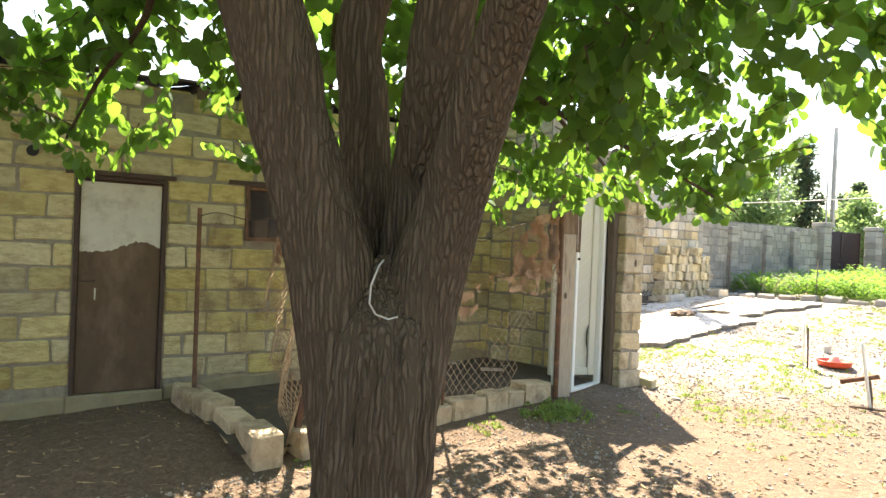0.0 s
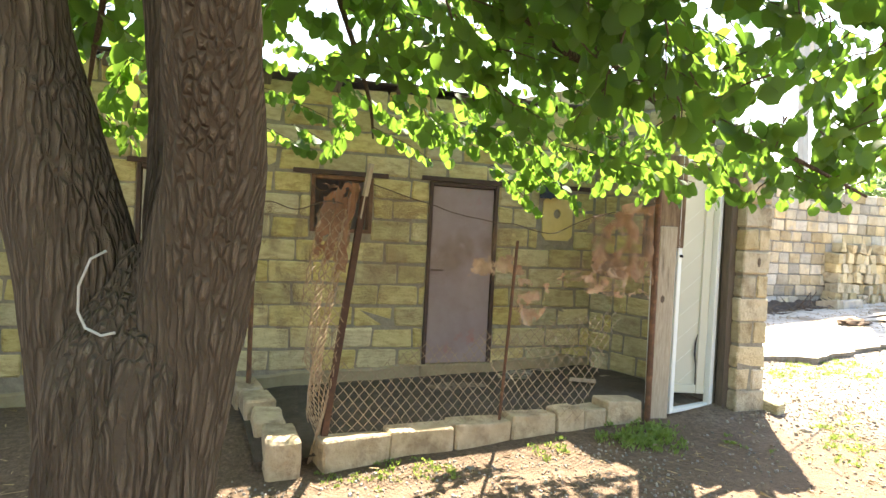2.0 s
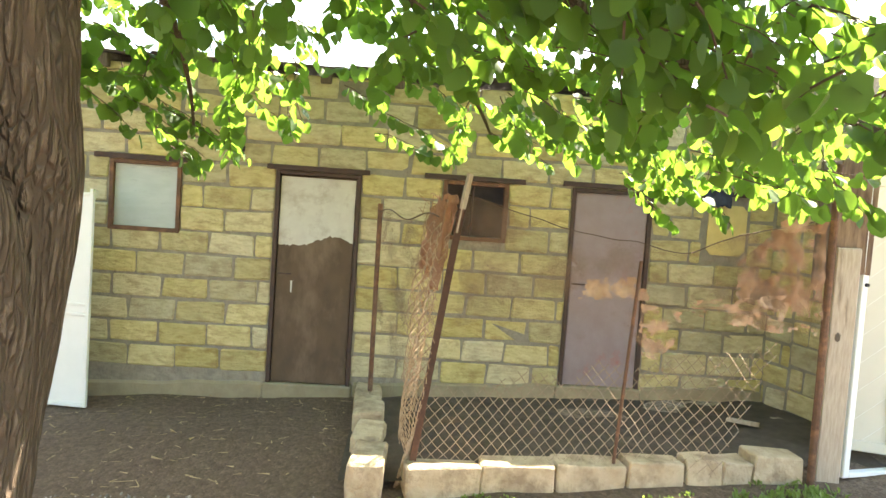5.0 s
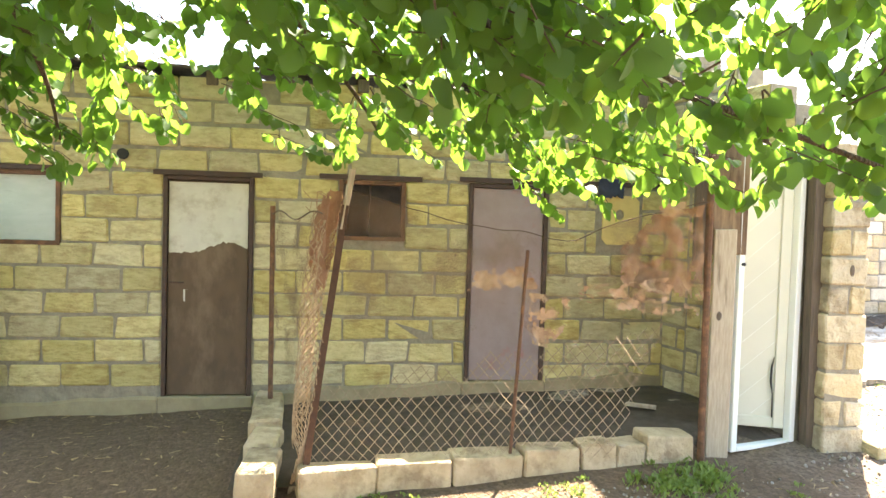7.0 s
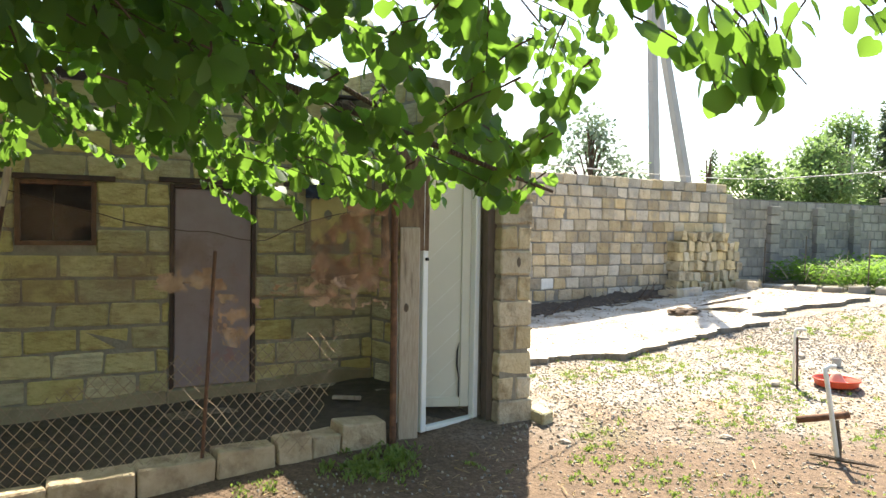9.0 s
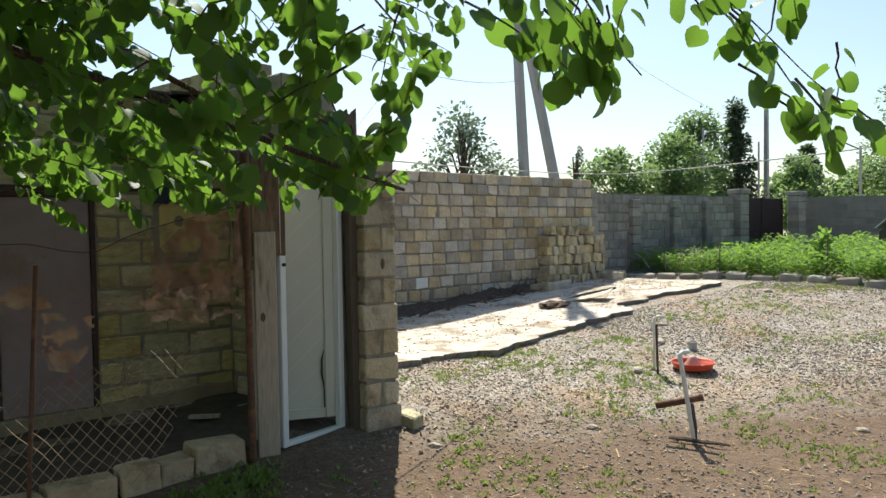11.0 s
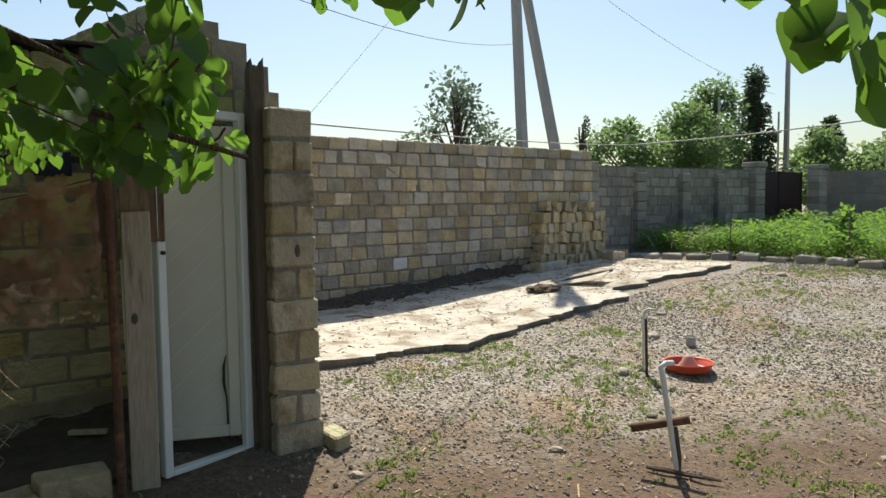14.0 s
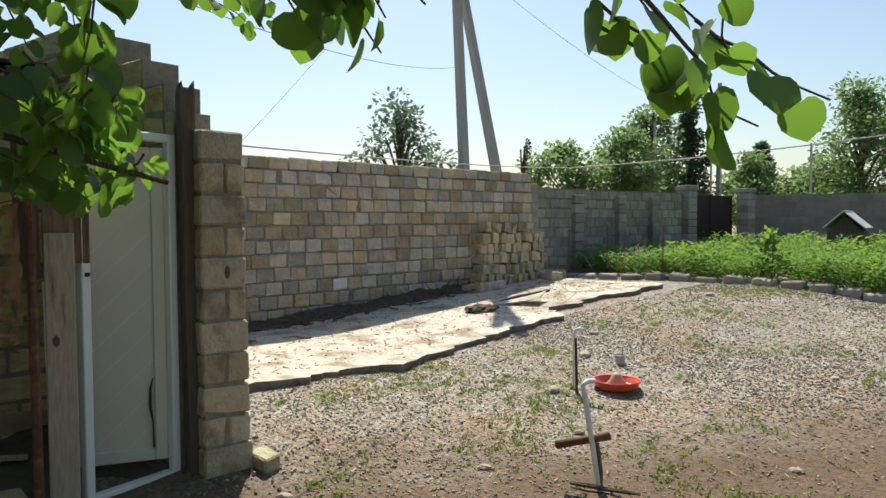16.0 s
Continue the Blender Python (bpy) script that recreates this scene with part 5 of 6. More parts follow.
for k in range(620):
    x, y = LR.uniform(0.5, 4.7), LR.uniform(-4.6, 1.7)
    if noise.noise((x * 0.9, y * 0.9, 8)) < -0.32 or (x > 3.9 and y < -0.9) or y > edge_y(x):
        continue
    if x < 1.8 and y > -2.2 and LR.random() < 0.85:
        continue
    if y < -1.6 and LR.random() < 0.3:
        continue
    z = fill_low(x, y) + LR.uniform(0.02, 1.0) ** 1.2
    if y > edge_y(x) - 0.8 * step_up(1.75, 2.3, z) - 0.25 * step_up(2.3, 2.8, z):
        continue
    spray((x, y, z), LR.uniform(0.3, 0.6), head(LR.uniform(40, 220)), LR.uniform(0.2, 0.8))
for k in range(330):
    a, r = LR.uniform(0, 2 * math.pi), 3.4 * math.sqrt(LR.random())
    x, y = 4.2 + r * math.cos(a), -1.9 + r * math.sin(a)
    if y > 1.2 - 0.2 * (x - 3):
        continue
    spray((x, y, LR.uniform(2.75, 4.4) - 0.08 * r * r), LR.uniform(0.35, 0.6), head(math.degrees(a)), LR.uniform(0.1, 0.6), (0.09, 0.14), gap=0.06)
# added upper crown, out of view, that keeps sky light off the shed
for k in range(640):
    a, r = LR.uniform(0, 2 * math.pi), 4.9 * math.sqrt(LR.random())
    x, y = 6.0 + r * math.cos(a), -3.0 + r * math.sin(a)
    if y > 0.9 - 0.15 * (x - 5):
        continue
    spray((x, y, LR.uniform(3.3, 5.6) - 0.05 * r * r), LR.uniform(0.4, 0.7), head(math.degrees(a)), LR.uniform(0.1, 0.6), (0.11, 0.17), gap=0.06)
for p in (BOUGHS[4], BOUGHS[5], BOUGHS[6]):
    for k in range(14 if p is BOUGHS[6] else 7):
        f = LR.uniform(0.3, 0.6 if p is BOUGHS[6] else 0.99) * (len(p) - 1)
        q = Vector(p[int(f)]).lerp(Vector(p[int(f) + 1]), f - int(f))
        spray((q.x + LR.gauss(0, 0.05), q.y + LR.gauss(0, 0.05), q.z - LR.uniform(0.0, 0.1)), LR.uniform(0.2, 0.35), head(LR.uniform(40, 160)), 0.7, (0.055, 0.085), gap=0.05)
# the dense canopy over the path; over the pen it is added for shade
for k in range(60):
    spray((LR.uniform(3.4, 5.3), LR.uniform(-1.0, 0.5), 2.12 + LR.random() ** 1.5 * 0.8), LR.uniform(0.3, 0.55), head(LR.uniform(0, 180)), LR.uniform(0.3, 0.8), (0.07, 0.105), gap=0.045)
# four loops of high sprays, mostly out of view, that deepen the shade
for k in range(330):
    x, y = LR.uniform(0.3, 5.2), LR.uniform(-4.8, 0.9)
    spray((x, y, LR.uniform(3.0, 4.6)), LR.uniform(0.4, 0.7), head(LR.uniform(0, 360)), LR.uniform(0.1, 0.6), (0.11, 0.17), gap=0.06)
for k in range(45):
    spray((LR.uniform(0.6, 3.4), LR.uniform(0.3, 2.2), LR.uniform(3.15, 4.0)), LR.uniform(0.35, 0.6), head(LR.uniform(0, 360)), LR.uniform(0.1, 0.5), (0.1, 0.15), gap=0.06)
for k in range(150):
    spray((LR.uniform(0.8, 3.2), LR.uniform(-4.6, -1.6), LR.uniform(3.3, 4.6)), LR.uniform(0.4, 0.7), head(LR.uniform(0, 360)), LR.uniform(0.1, 0.6), (0.1, 0.16), gap=0.06)
for k in range(26):
    spray((LR.uniform(1.6, 3.4), LR.uniform(1.1, 2.4), LR.uniform(3.3, 4.0)), LR.uniform(0.35, 0.6), head(LR.uniform(0, 360)), LR.uniform(0.1, 0.5), (0.1, 0.15), gap=0.06)
for k in range(14):
    spray((LR.uniform(2.0, 4.2), LR.uniform(-0.5, 0.6), LR.uniform(2.1, 2.75)), LR.uniform(0.3, 0.5), head(LR.uniform(0, 180)), LR.uniform(0.2, 0.7), (0.06, 0.095), gap=0.04)
crown_ob = new("crown", crown.mesh("crown", M_LEAF))
crown_ob.parent = tree
tagged(crown_ob, "dense heart-shaped green leaves, with unseen upper sprays added for shade", kind="stuff")
tagged(part("twig_mass", twigs, M_TWIG, tree), kind="stuff")
leaf_kinds = []
for k in range(10):
    one = Leaves()
    one.add(Matrix(), 1.0, LR)
    leaf_kinds.append(one.mesh("leaf", M_LEAF))
for i, (m, s) in enumerate(near_leaves):
    share("leaf", leaf_kinds[i % 10], Matrix.Translation(-TREE) @ m @ Matrix.Diagonal((s, s, s, 1)), tree)

# ---- yard: slab, stack, small things ----
SLAB = ((0.12, 3.1), (0.06, 3.45), (0.05, 3.82), (-0.06, 4.4), (0.17, 4.95), (-0.06, 5.47), (-0.19, 6.16), (-0.35, 7.27), (-0.48, 8.11), (-0.95, 8.43), (-0.89, 8.91), (-1.03, 9.73), (-0.77, 10.2), (-0.89, 11.0), (-1.1, 11.25), (-2.3, 10.95), (-3.2, 11.0), (-3.45, 9.0), (-3.4, 6.0), (-3.3, 3.1))
slab = bmesh.new()
edge = []
for i, (a, b) in enumerate(zip(SLAB, SLAB[1:] + SLAB[:1])):
    n = max(1, int(math.dist(a, b) / 0.07))
    for k in range(n):
        x, y = a[0] + (b[0] - a[0]) * k / n, a[1] + (b[1] - a[1]) * k / n
        w = noise.noise((x * 2.2, y * 2.2, 7)) * 0.12 + noise.noise((x * 7, y * 7, 2)) * 0.06 + noise.noise((x * 19, y * 19, 4)) * 0.03
        edge.append((x + w, y + w))
top = [slab.verts.new((x, y, lie(x, y) + 0.07 + 0.012 * noise.noise((x * 4, y * 4, 1)))) for x, y in edge]
low = [slab.verts.new((x - 0.04 + 0.06 * noise.noise((x * 8, y * 8, 5)), y + 0.03 * noise.noise((x * 9, y * 9, 8)), lie(x, y) - 0.08)) for x, y in edge]
face = slab.faces.new(top)
for i in range(len(top)):
    slab.faces.new((top[i], low[i], low[(i + 1) % len(top)], top[(i + 1) % len(top)]))
bmesh.ops.recalc_face_normals(slab, faces=slab.faces)
bmesh.ops.triangulate(slab, faces=[face])
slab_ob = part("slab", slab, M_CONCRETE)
# steep side faces take the darker material, the top keeps the pale one
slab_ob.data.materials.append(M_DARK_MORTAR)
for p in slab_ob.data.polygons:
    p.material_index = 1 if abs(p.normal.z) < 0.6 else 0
tagged(slab_ob, "thin bleached concrete slab with crumbled edges along the wall", "slab", kind="structure")


def on_slab(x, y):
    return lie(x, y) + 0.09


stack = thing("block_stack", "stack of old limestone blocks leaning against the boundary wall", "block stack", pose(-3.47, 10.05, lie(-3.45, 10) + 0.08))
for col in range(11):
    h = (5, 6, 6, 5, 6, 6, 5, 6, 6, 5, 5)[col]
    for row in range(h):
        bm = bmesh.new()
        box(bm, -0.17, 0.17, -0.068, 0.068, -0.09, 0.09, 0.009, 0.016)
        ob = part("block", bm, M_PILLAR, stack)
        ob.matrix_basis = pose(0.06 - row * 0.022 + RNG.uniform(-0.05, 0.05), -0.76 + col * 0.153 + RNG.uniform(-0.02, 0.02) + row * 0.012, 0.08 + row * 0.185, RNG.uniform(-10, 10), RNG.uniform(-9, 9), RNG.uniform(-18, 18))
for x, y, a in ((-3.1, 8.9, 20), (-3.0, 9.25, 70), (-2.95, 10.7, -15), (-3.2, 11.1, 40)):
    ob = thing("loose_block", "loose weathered limestone block on the ground by the wall", "block", pose(x, y, lie(x, y) + 0.11, RNG.uniform(-15, 15), RNG.uniform(-10, 10), a), "loose blocks by the wall")
    bm = bmesh.new()
    box(bm, -0.19, 0.19, -0.13, 0.13, -0.092, 0.092, 0.016, 0.016)
    part("stone", bm, M_GREY, ob)
y = 2.2
while y < WALL_END - 0.1:
    n = RNG.uniform(0.27, 0.34)
    ob = share("capping_block", block_mesh(n - 0.012, 0.185, 0.24, M_GREY, 0.014, 0.012), pose(BX - 0.03 + RNG.uniform(-0.02, 0.02), y + n / 2, 2.2 + 0.093, RNG.uniform(-1.5, 1.5), RNG.uniform(-2, 2), RNG.uniform(-3, 3)), wall_west)
    y += n
for yy, top_, w in ((WALL_END + 0.06, 2.2, 0.3), (12.5, 2.08, 0.28), (14.0, 2.08, 0.28), (15.3, 2.08, 0.28)):
    for k in range(13):
        z = -0.4 + 0.2 * k
        if z + 0.2 <= top_ + 0.01:
            share("pier_block", block_mesh(w, 0.188, 0.3, M_FAR, 0.01, 0.008), pose(BX + 0.02 + RNG.uniform(-0.006, 0.006), yy, z + 0.1), wall_west_far)


def gate_pillar(x, y, top_):
    ob = thing("gate_pillar", "square grey block pillar with a flat cap beside the gate", "pillar", pose(x, y, 0), "gate pillars", "structure")
    for k in range(11):
        bm = bmesh.new()
        box(bm, -0.17, 0.17, -0.2, 0.2, 0.2 + 0.18 * k, 0.372 + 0.18 * k, 0.012, 0.006)
        part("course", bm, M_FAR, ob)
    bm = bmesh.new()
    box(bm, -0.2, 0.2, -0.23, 0.23, 2.182, top_, 0.015, 0.006)
    part("cap", bm, M_FAR, ob)


gate_pillar(-3.85, 16.8, 2.31)
gate_pillar(-3.75, 19.6, 2.3)
gate = thing("yard_gate", "closed dark red sheet-metal double gate between two pillars", "gate", pose(-4.0, 17.1, 0.5))
for k in range(2):
    bm = bmesh.new()
    box(bm, -0.02, 0.0, 0.03 + k * 1.1, 1.07 + k * 1.1, 0, 1.6, 0.004)
    lf = part("gate_leaf", bm, M_GATE, gate)
    for a, b, c, d in ((0.0, 0.05, 0, 1.62), (1.05, 1.1, 0, 1.62)):
        bm = bmesh.new()
        box(bm, -0.03, 0.02, a + k * 1.1, b + k * 1.1, c, d, 0.005)
        part("stile", bm, M_GATE, lf)
    bm = bmesh.new()
    box(bm, -0.03, 0.018, 0.05 + k * 1.1, 1.05 + k * 1.1, 0.75, 0.8, 0.005)
    part("rail", bm, M_GATE, lf)

# dark earth and rubbish heaped at the wall's foot, also darkening the wall's shadow
bm = bmesh.new()
rows = []
for i in range(120):
    y = 3.0 + 8.0 * i / 119
    w = 0.42 + 0.2 * noise.noise((y * 1.1, 0, 3)) + 0.1 * noise.noise((y * 4, 0, 3))
    rows.append([bm.verts.new((BX - 0.01 + w * k / 12, y + 0.02 * noise.noise((k, y * 4, 1)), lie(-3.4, y) + 0.06 + (0.1 + 0.1 * noise.noise((y * 1.7, k * 0.3, 5))) * (1 - (k / 12) ** 1.6) + 0.06 * noise.noise((y * 7, k * 0.8, 2)))) for k in range(13)])
for a, b in zip(rows, rows[1:]):
    for k in range(12):
        bm.faces.new((a[k], a[k + 1], b[k + 1], b[k]))
bmesh.ops.recalc_face_normals(bm, faces=bm.faces)
bank = part("earth_bank", bm, M_EARTH, smooth=True)
bank.matrix_basis = WEST
tagged(bank, "bank of dark earth and ash that deepens the shadow along the wall's foot", "earth", kind="structure")
# dead branches and burnt sticks along the wall
for k in range(58):
    y = RNG.uniform(5.2, 9.6) if k < 48 else RNG.uniform(3.6, 5.5)
    x = BX + RNG.uniform(0.12, 0.7) + (0.8 if k > 52 else 0)
    ob = thing("dead_stick", "dark dead stick lying by the boundary wall", "stick", WEST @ Matrix.Translation((x, y, lie(x, y) + 0.1)), "dead sticks along the wall")
    bm = bmesh.new()
    a, l, t = RNG.uniform(0, 6.28), RNG.uniform(0.15, 0.6), RNG.uniform(0.0, 0.9)
    p = [Vector((math.cos(a) * l * s * math.cos(t), math.sin(a) * l * s * math.cos(t), l * s * math.sin(t))) + 0.05 * Vector(noise.noise_vector((k, s * 3, 0))) for s in (-0.3, 0, 0.3, 0.7)]
    for q in p:
        q.z = max(q.z, 0.0)
    tube(bm, p, [0.014, 0.012, 0.01, 0.005], 5)
    part("branch", bm, M_DARK_WOOD if k % 3 else M_TWIG, ob)
mound = thing("earth_lump", "lump of brown earth and clods lying on the slab", "earth", pose(-1.6, 7.65, on_slab(-1.6, 7.65)))
bm = bmesh.new()
bmesh.ops.create_icosphere(bm, subdivisions=3, radius=1)
for v in bm.verts:
    v.co = Vector((v.co.x * 0.2, v.co.y * 0.26, max(v.co.z, -0.1) * 0.08)) * (1 + 0.4 * noise.noise(v.co * 2.2) + 0.2 * noise.noise(v.co * 6))
part("earth", bm, material("brown_earth", (0.13, 0.09, 0.06), (0.085, 0.06, 0.04), 14, 0.97, 0.8, 40), mound)
hatch = thing("sheet_lid", "bent metal sheet propped over a hole in the slab", "metal sheet", pose(-1.6, 8.45, on_slab(-1.6, 8.45) + 0.05, 8, -10, 25))
bm = bmesh.new()
box(bm, -0.36, 0.36, -0.25, 0.25, -0.006, 0.006, 0.003, 0.01)
bmesh.ops.subdivide_edges(bm, edges=bm.edges[:], cuts=3)
for v in bm.verts:
    v.co.z += 0.03 * noise.noise((v.co.x * 4, v.co.y * 4, 1))
part("sheet", bm, M_CONCRETE, hatch)
bm = bmesh.new()
tube(bm, [(-0.5, -0.1, -0.03), (-0.1, 0.0, 0.03), (0.4, 0.3, 0.0)], 0.02, 6)
part("prop", bm, M_DARK_WOOD, hatch)

# watering bowl, bent pipe, rods
bowl = thing("poultry_drinker", "round red plastic drinking dish with a pinkish cone in the middle", "dish", pose(1.9, 6.15, lie(1.9, 6.15) + 0.012))


def lathe(profile, n=36):
    bm = bmesh.new()
    rings = [[bm.verts.new((r * math.cos(2 * math.pi * k / n), r * math.sin(2 * math.pi * k / n), z)) for k in range(n)] for r, z in profile]
    for a, b in zip(rings, rings[1:]):
        for k in range(n):
            bm.faces.new((a[k], a[(k + 1) % n], b[(k + 1) % n], b[k]))
    bmesh.ops.recalc_face_normals(bm, faces=bm.faces)
    return bm


part("dish", lathe(((0.02, 0.0), (0.175, 0.0), (0.2, 0.02), (0.21, 0.075), (0.222, 0.082), (0.225, 0.07), (0.218, 0.066), (0.205, 0.062), (0.19, 0.025), (0.165, 0.012), (0.08, 0.012))), M_RED, bowl, smooth=True)
part("cone", lathe(((0.105, 0.012), (0.1, 0.03), (0.06, 0.085), (0.045, 0.125), (0.02, 0.14), (0.002, 0.143))), M_PINK, bowl, smooth=True)
can = thing("small_can", "small dull metal can standing behind the red dish", "can", pose(1.5, 6.75, lie(1.5, 6.75)))
part("can", lathe(((0.002, 0.0), (0.045, 0.0), (0.048, 0.01), (0.048, 0.09), (0.044, 0.095), (0.042, 0.085), (0.002, 0.085))), M_POLE, can)
HX, HY = 3.24, 4.14
hz = lie(HX, HY)
tap = thing("bent_pipe", "pale upright pipe bent over at its top, standing in the yard", "pipe", Matrix.Translation((HX, HY, hz)))
bm = bmesh.new()
tube(bm, [(0.02, 0.03, -0.1), (0.0, 0.0, 0.1), (-0.05, -0.06, 0.6), (-0.06, -0.07, 0.66), (-0.055, -0.03, 0.68), (-0.05, 0.03, 0.675)], 0.017, 10)
part("tube", bm, M_PVC, tap, smooth=True)
bm = bmesh.new()
tube(bm, [(-0.23, -0.12, 0.26), (0.06, 0.05, 0.35)], 0.026, 10)
part("cross_bar", bm, M_RUST, tap, "rusty brown cross bar", smooth=True)
bm = bmesh.new()
tube(bm, [(0.015, 0.02, 0.0), (0.02, 0.015, 0.12), (0.0, 0.0, 0.3)], 0.012, 6)
part("stake", bm, M_DARK_WOOD, tap)
root = thing("dark_root", "dark crooked root lying at the foot of the bent pipe", "root", Matrix.Translation((HX, HY, hz + 0.02)))
bm = bmesh.new()
tube(bm, [(-0.16, -0.06, 0.0), (-0.04, -0.03, 0.01), (0.06, 0.03, 0.0), (0.16, 0.05, 0.01), (0.24, 0.11, 0.0)], [0.012, 0.018, 0.016, 0.014, 0.008], 6)
part("root", bm, M_DARK_WOOD, root)
R2 = Vector((1.78, 5.72, lie(1.78, 5.72)))
rod("yard_stake", "thin dark iron stake standing in the yard", [R2 + Vector((0, 0, -0.1)), R2 + Vector((-0.02, 0, 0.52))], 0.012, M_LINTEL, 6)
tap2 = thing("bent_pipe", "pale narrow pipe bent over at its top beside the iron stake", "pipe", Matrix.Translation(R2 + Vector((-0.12, 0.1, 0))))
bm = bmesh.new()
tube(bm, [(0, 0, -0.1), (0, 0, 0.54), (0.0, 0.01, 0.57), (0.03, 0.03, 0.585), (0.09, 0.06, 0.58)], 0.015, 8)
part("tube", bm, M_PVC, tap2, smooth=True)

# stones, gravel, straw
for i, (x, y, s) in enumerate(((1.1, 6.67, 0.1), (1.05, 5.53, 0.07), (0.2, 10.78, 0.11), (1.6, 5.6, 0.09), (2.15, 2.57, 0.05), (2.51, 3.87, 0.05), (4.3, 6.2, 0.07), (4.5, 4.6, 0.09), (0.5, 7.6, 0.06), (3.2, 7.8, 0.06), (5.1, 7.4, 0.07), (2.4, 5.0, 0.045), (3.9, 5.4, 0.05))):
    ob = thing("yard_stone", "rough grey-brown stone lying in the yard", "stone", pose(x, y, lie(x, y) + s * 0.15, 0, 0, RNG.uniform(0, 360)), "stones in the yard")
    bm = bmesh.new()
    bmesh.ops.create_icosphere(bm, subdivisions=2, radius=1)
    for v in bm.verts:
        v.co = Vector((v.co.x * s, v.co.y * s * 0.65, v.co.z * s * 0.42)) * (1 + 0.3 * noise.noise(v.co * 1.8 + Vector((i * 3, 0, 0))))
    part("stone", bm, M_GRAVEL, ob)


def free_yard(x, y):
    in_slab = x < 0.15 and 3 < y < 11.3 and x < np.interp(y, [p[1] for p in SLAB[:14]], [p[0] for p in SLAB[:14]])
    in_pen = x < 2.0 and -1.8 < y < 2.7
    return not in_slab and not in_pen and math.hypot(x - TREE.x, y - TREE.y) > 0.25 and -3.6 < x


def scatter(count, make, xr, yr, weight=None, seed=3):
    rng = random.Random(seed)
    v, f = [], []
    done = 0
    while done < count:
        x, y = rng.uniform(*xr), rng.uniform(*yr)
        done += 1
        if not free_yard(x, y) or (weight and rng.random() > weight(x, y)):
            continue
        make(x, y, rough_lie(x, y), rng, v, f)
    return v, f


def pebble(x, y, z, rng, v, f):
    s = rng.uniform(0.005, 0.016) * (1.6 if rng.random() < 0.06 else 1)
    b = len(v)
    a = rng.uniform(0, 6.28)
    for k in range(5):
        w = a + k * 1.2566 + rng.uniform(-0.3, 0.3)
        v.append((x + s * math.cos(w), y + s * math.sin(w) * 0.8, z - s * 0.2))
    for k in range(5):
        w = a + k * 1.2566 + rng.uniform(-0.3, 0.3)
        v.append((x + s * 0.62 * math.cos(w), y + s * 0.6 * math.sin(w) * 0.8, z + s * rng.uniform(0.45, 0.8)))
    f.append([b + 5 + k for k in range(5)])
    f.extend([b + k, b + (k + 1) % 5, b + 5 + (k + 1) % 5, b + 5 + k] for k in range(5))


def straw(x, y, z, rng, v, f):
    l, a, w = rng.uniform(0.008, 0.045) * (2.0 if rng.random() < 0.06 else 1.0), rng.uniform(0, 6.28), rng.uniform(0.0015, 0.005)
    b = len(v)
    c, s = math.cos(a), math.sin(a)
    h = z + rng.uniform(0.004, 0.02)
    v.extend([(x - c * l - s * w, y - s * l + c * w, h), (x - c * l + s * w, y - s * l - c * w, h), (x + c * l + s * w, y + s * l - c * w, h + rng.uniform(-0.006, 0.02)), (x + c * l - s * w, y + s * l + c * w, h + 0.004)])
    f.append([b, b + 1, b + 2, b + 3])


def weed(size, blades):
    def make(x, y, z, rng, v, f):
        for k in range(blades):
            a, l = rng.uniform(0, 6.28), size * rng.uniform(0.4, 1.0)
            lean = rng.uniform(0.2, 0.9)
            w = 0.12 * l + 0.004
            px, py = x + rng.gauss(0, size * 0.5), y + rng.gauss(0, size * 0.5)
            c, s = math.cos(a), math.sin(a)
            b = len(v)
            v.extend([(px, py, z), (px + c * l * lean * 0.5 - s * w, py + s * l * lean * 0.5 + c * w, z + l * 0.55), (px + c * l * lean * 0.5 + s * w, py + s * l * lean * 0.5 - c * w, z + l * 0.55), (px + c * l * lean, py + s * l * lean, z + l * 0.8)])
            f.append([b, b + 2, b + 3, b + 1])
    return make


def stuff(name, vf, mat, label, category):
    me = bpy.data.meshes.new(name)
    me.from_pydata(vf[0], [], vf[1])
    me.materials.append(mat)
    tagged(new(name, me), label, category, kind="stuff")


stuff("gravel", scatter(100000, pebble, (-0.6, 7.5), (1.0, 12.2), lambda x, y: (0.35 + 0.65 * step_up(-0.1, 0.35, noise.noise((x * 0.45, y * 0.45, 31)))) * (0.3 + 0.7 * step_up(-2.6, 0.6, y - 2 * x))), M_GRAVEL, "loose grey and brown gravel scattered over the yard", "gravel")
stuff("gravel", scatter(9000, pebble, (1.9, 6.5), (-4.5, 1.0), None, 5), M_GRAVEL, "small pebbles and crumbs on the dirt under the tree", "gravel")
stuff("dry_litter", scatter(6500, straw, (-0.5, 7.5), (-4.5, 12), None, 7), M_DRY, "dry straw, twigs and fallen leaf bits on the ground", "litter")
stuff("yard_weeds", scatter(6000, weed(0.04, 10), (-0.6, 7.5), (1.6, 12.2), lambda x, y: 1.0 if noise.noise((x * 0.9, y * 0.9, 12)) > 0.17 else 0.04, 9), M_YARD_WEED, "low green weeds in sparse patches", "weeds")
rng = random.Random(29)
vf, vg = ([], []), ([], [])
for k in range(1500):
    y = rng.uniform(3.3, 11)
    x = rng.uniform(-3.3, float(np.interp(y, [p[1] for p in SLAB[:14]], [p[0] for p in SLAB[:14]])) - 0.1)
    straw(x, y, on_slab(x, y), rng, *vf)
    if k % 2:
        pebble(x + 0.3 * rng.random() - 0.3, y, on_slab(x, y), rng, *vg)
stuff("slab_litter", vf, M_DRY, "dry twigs and straw strewn on the slab", "litter")
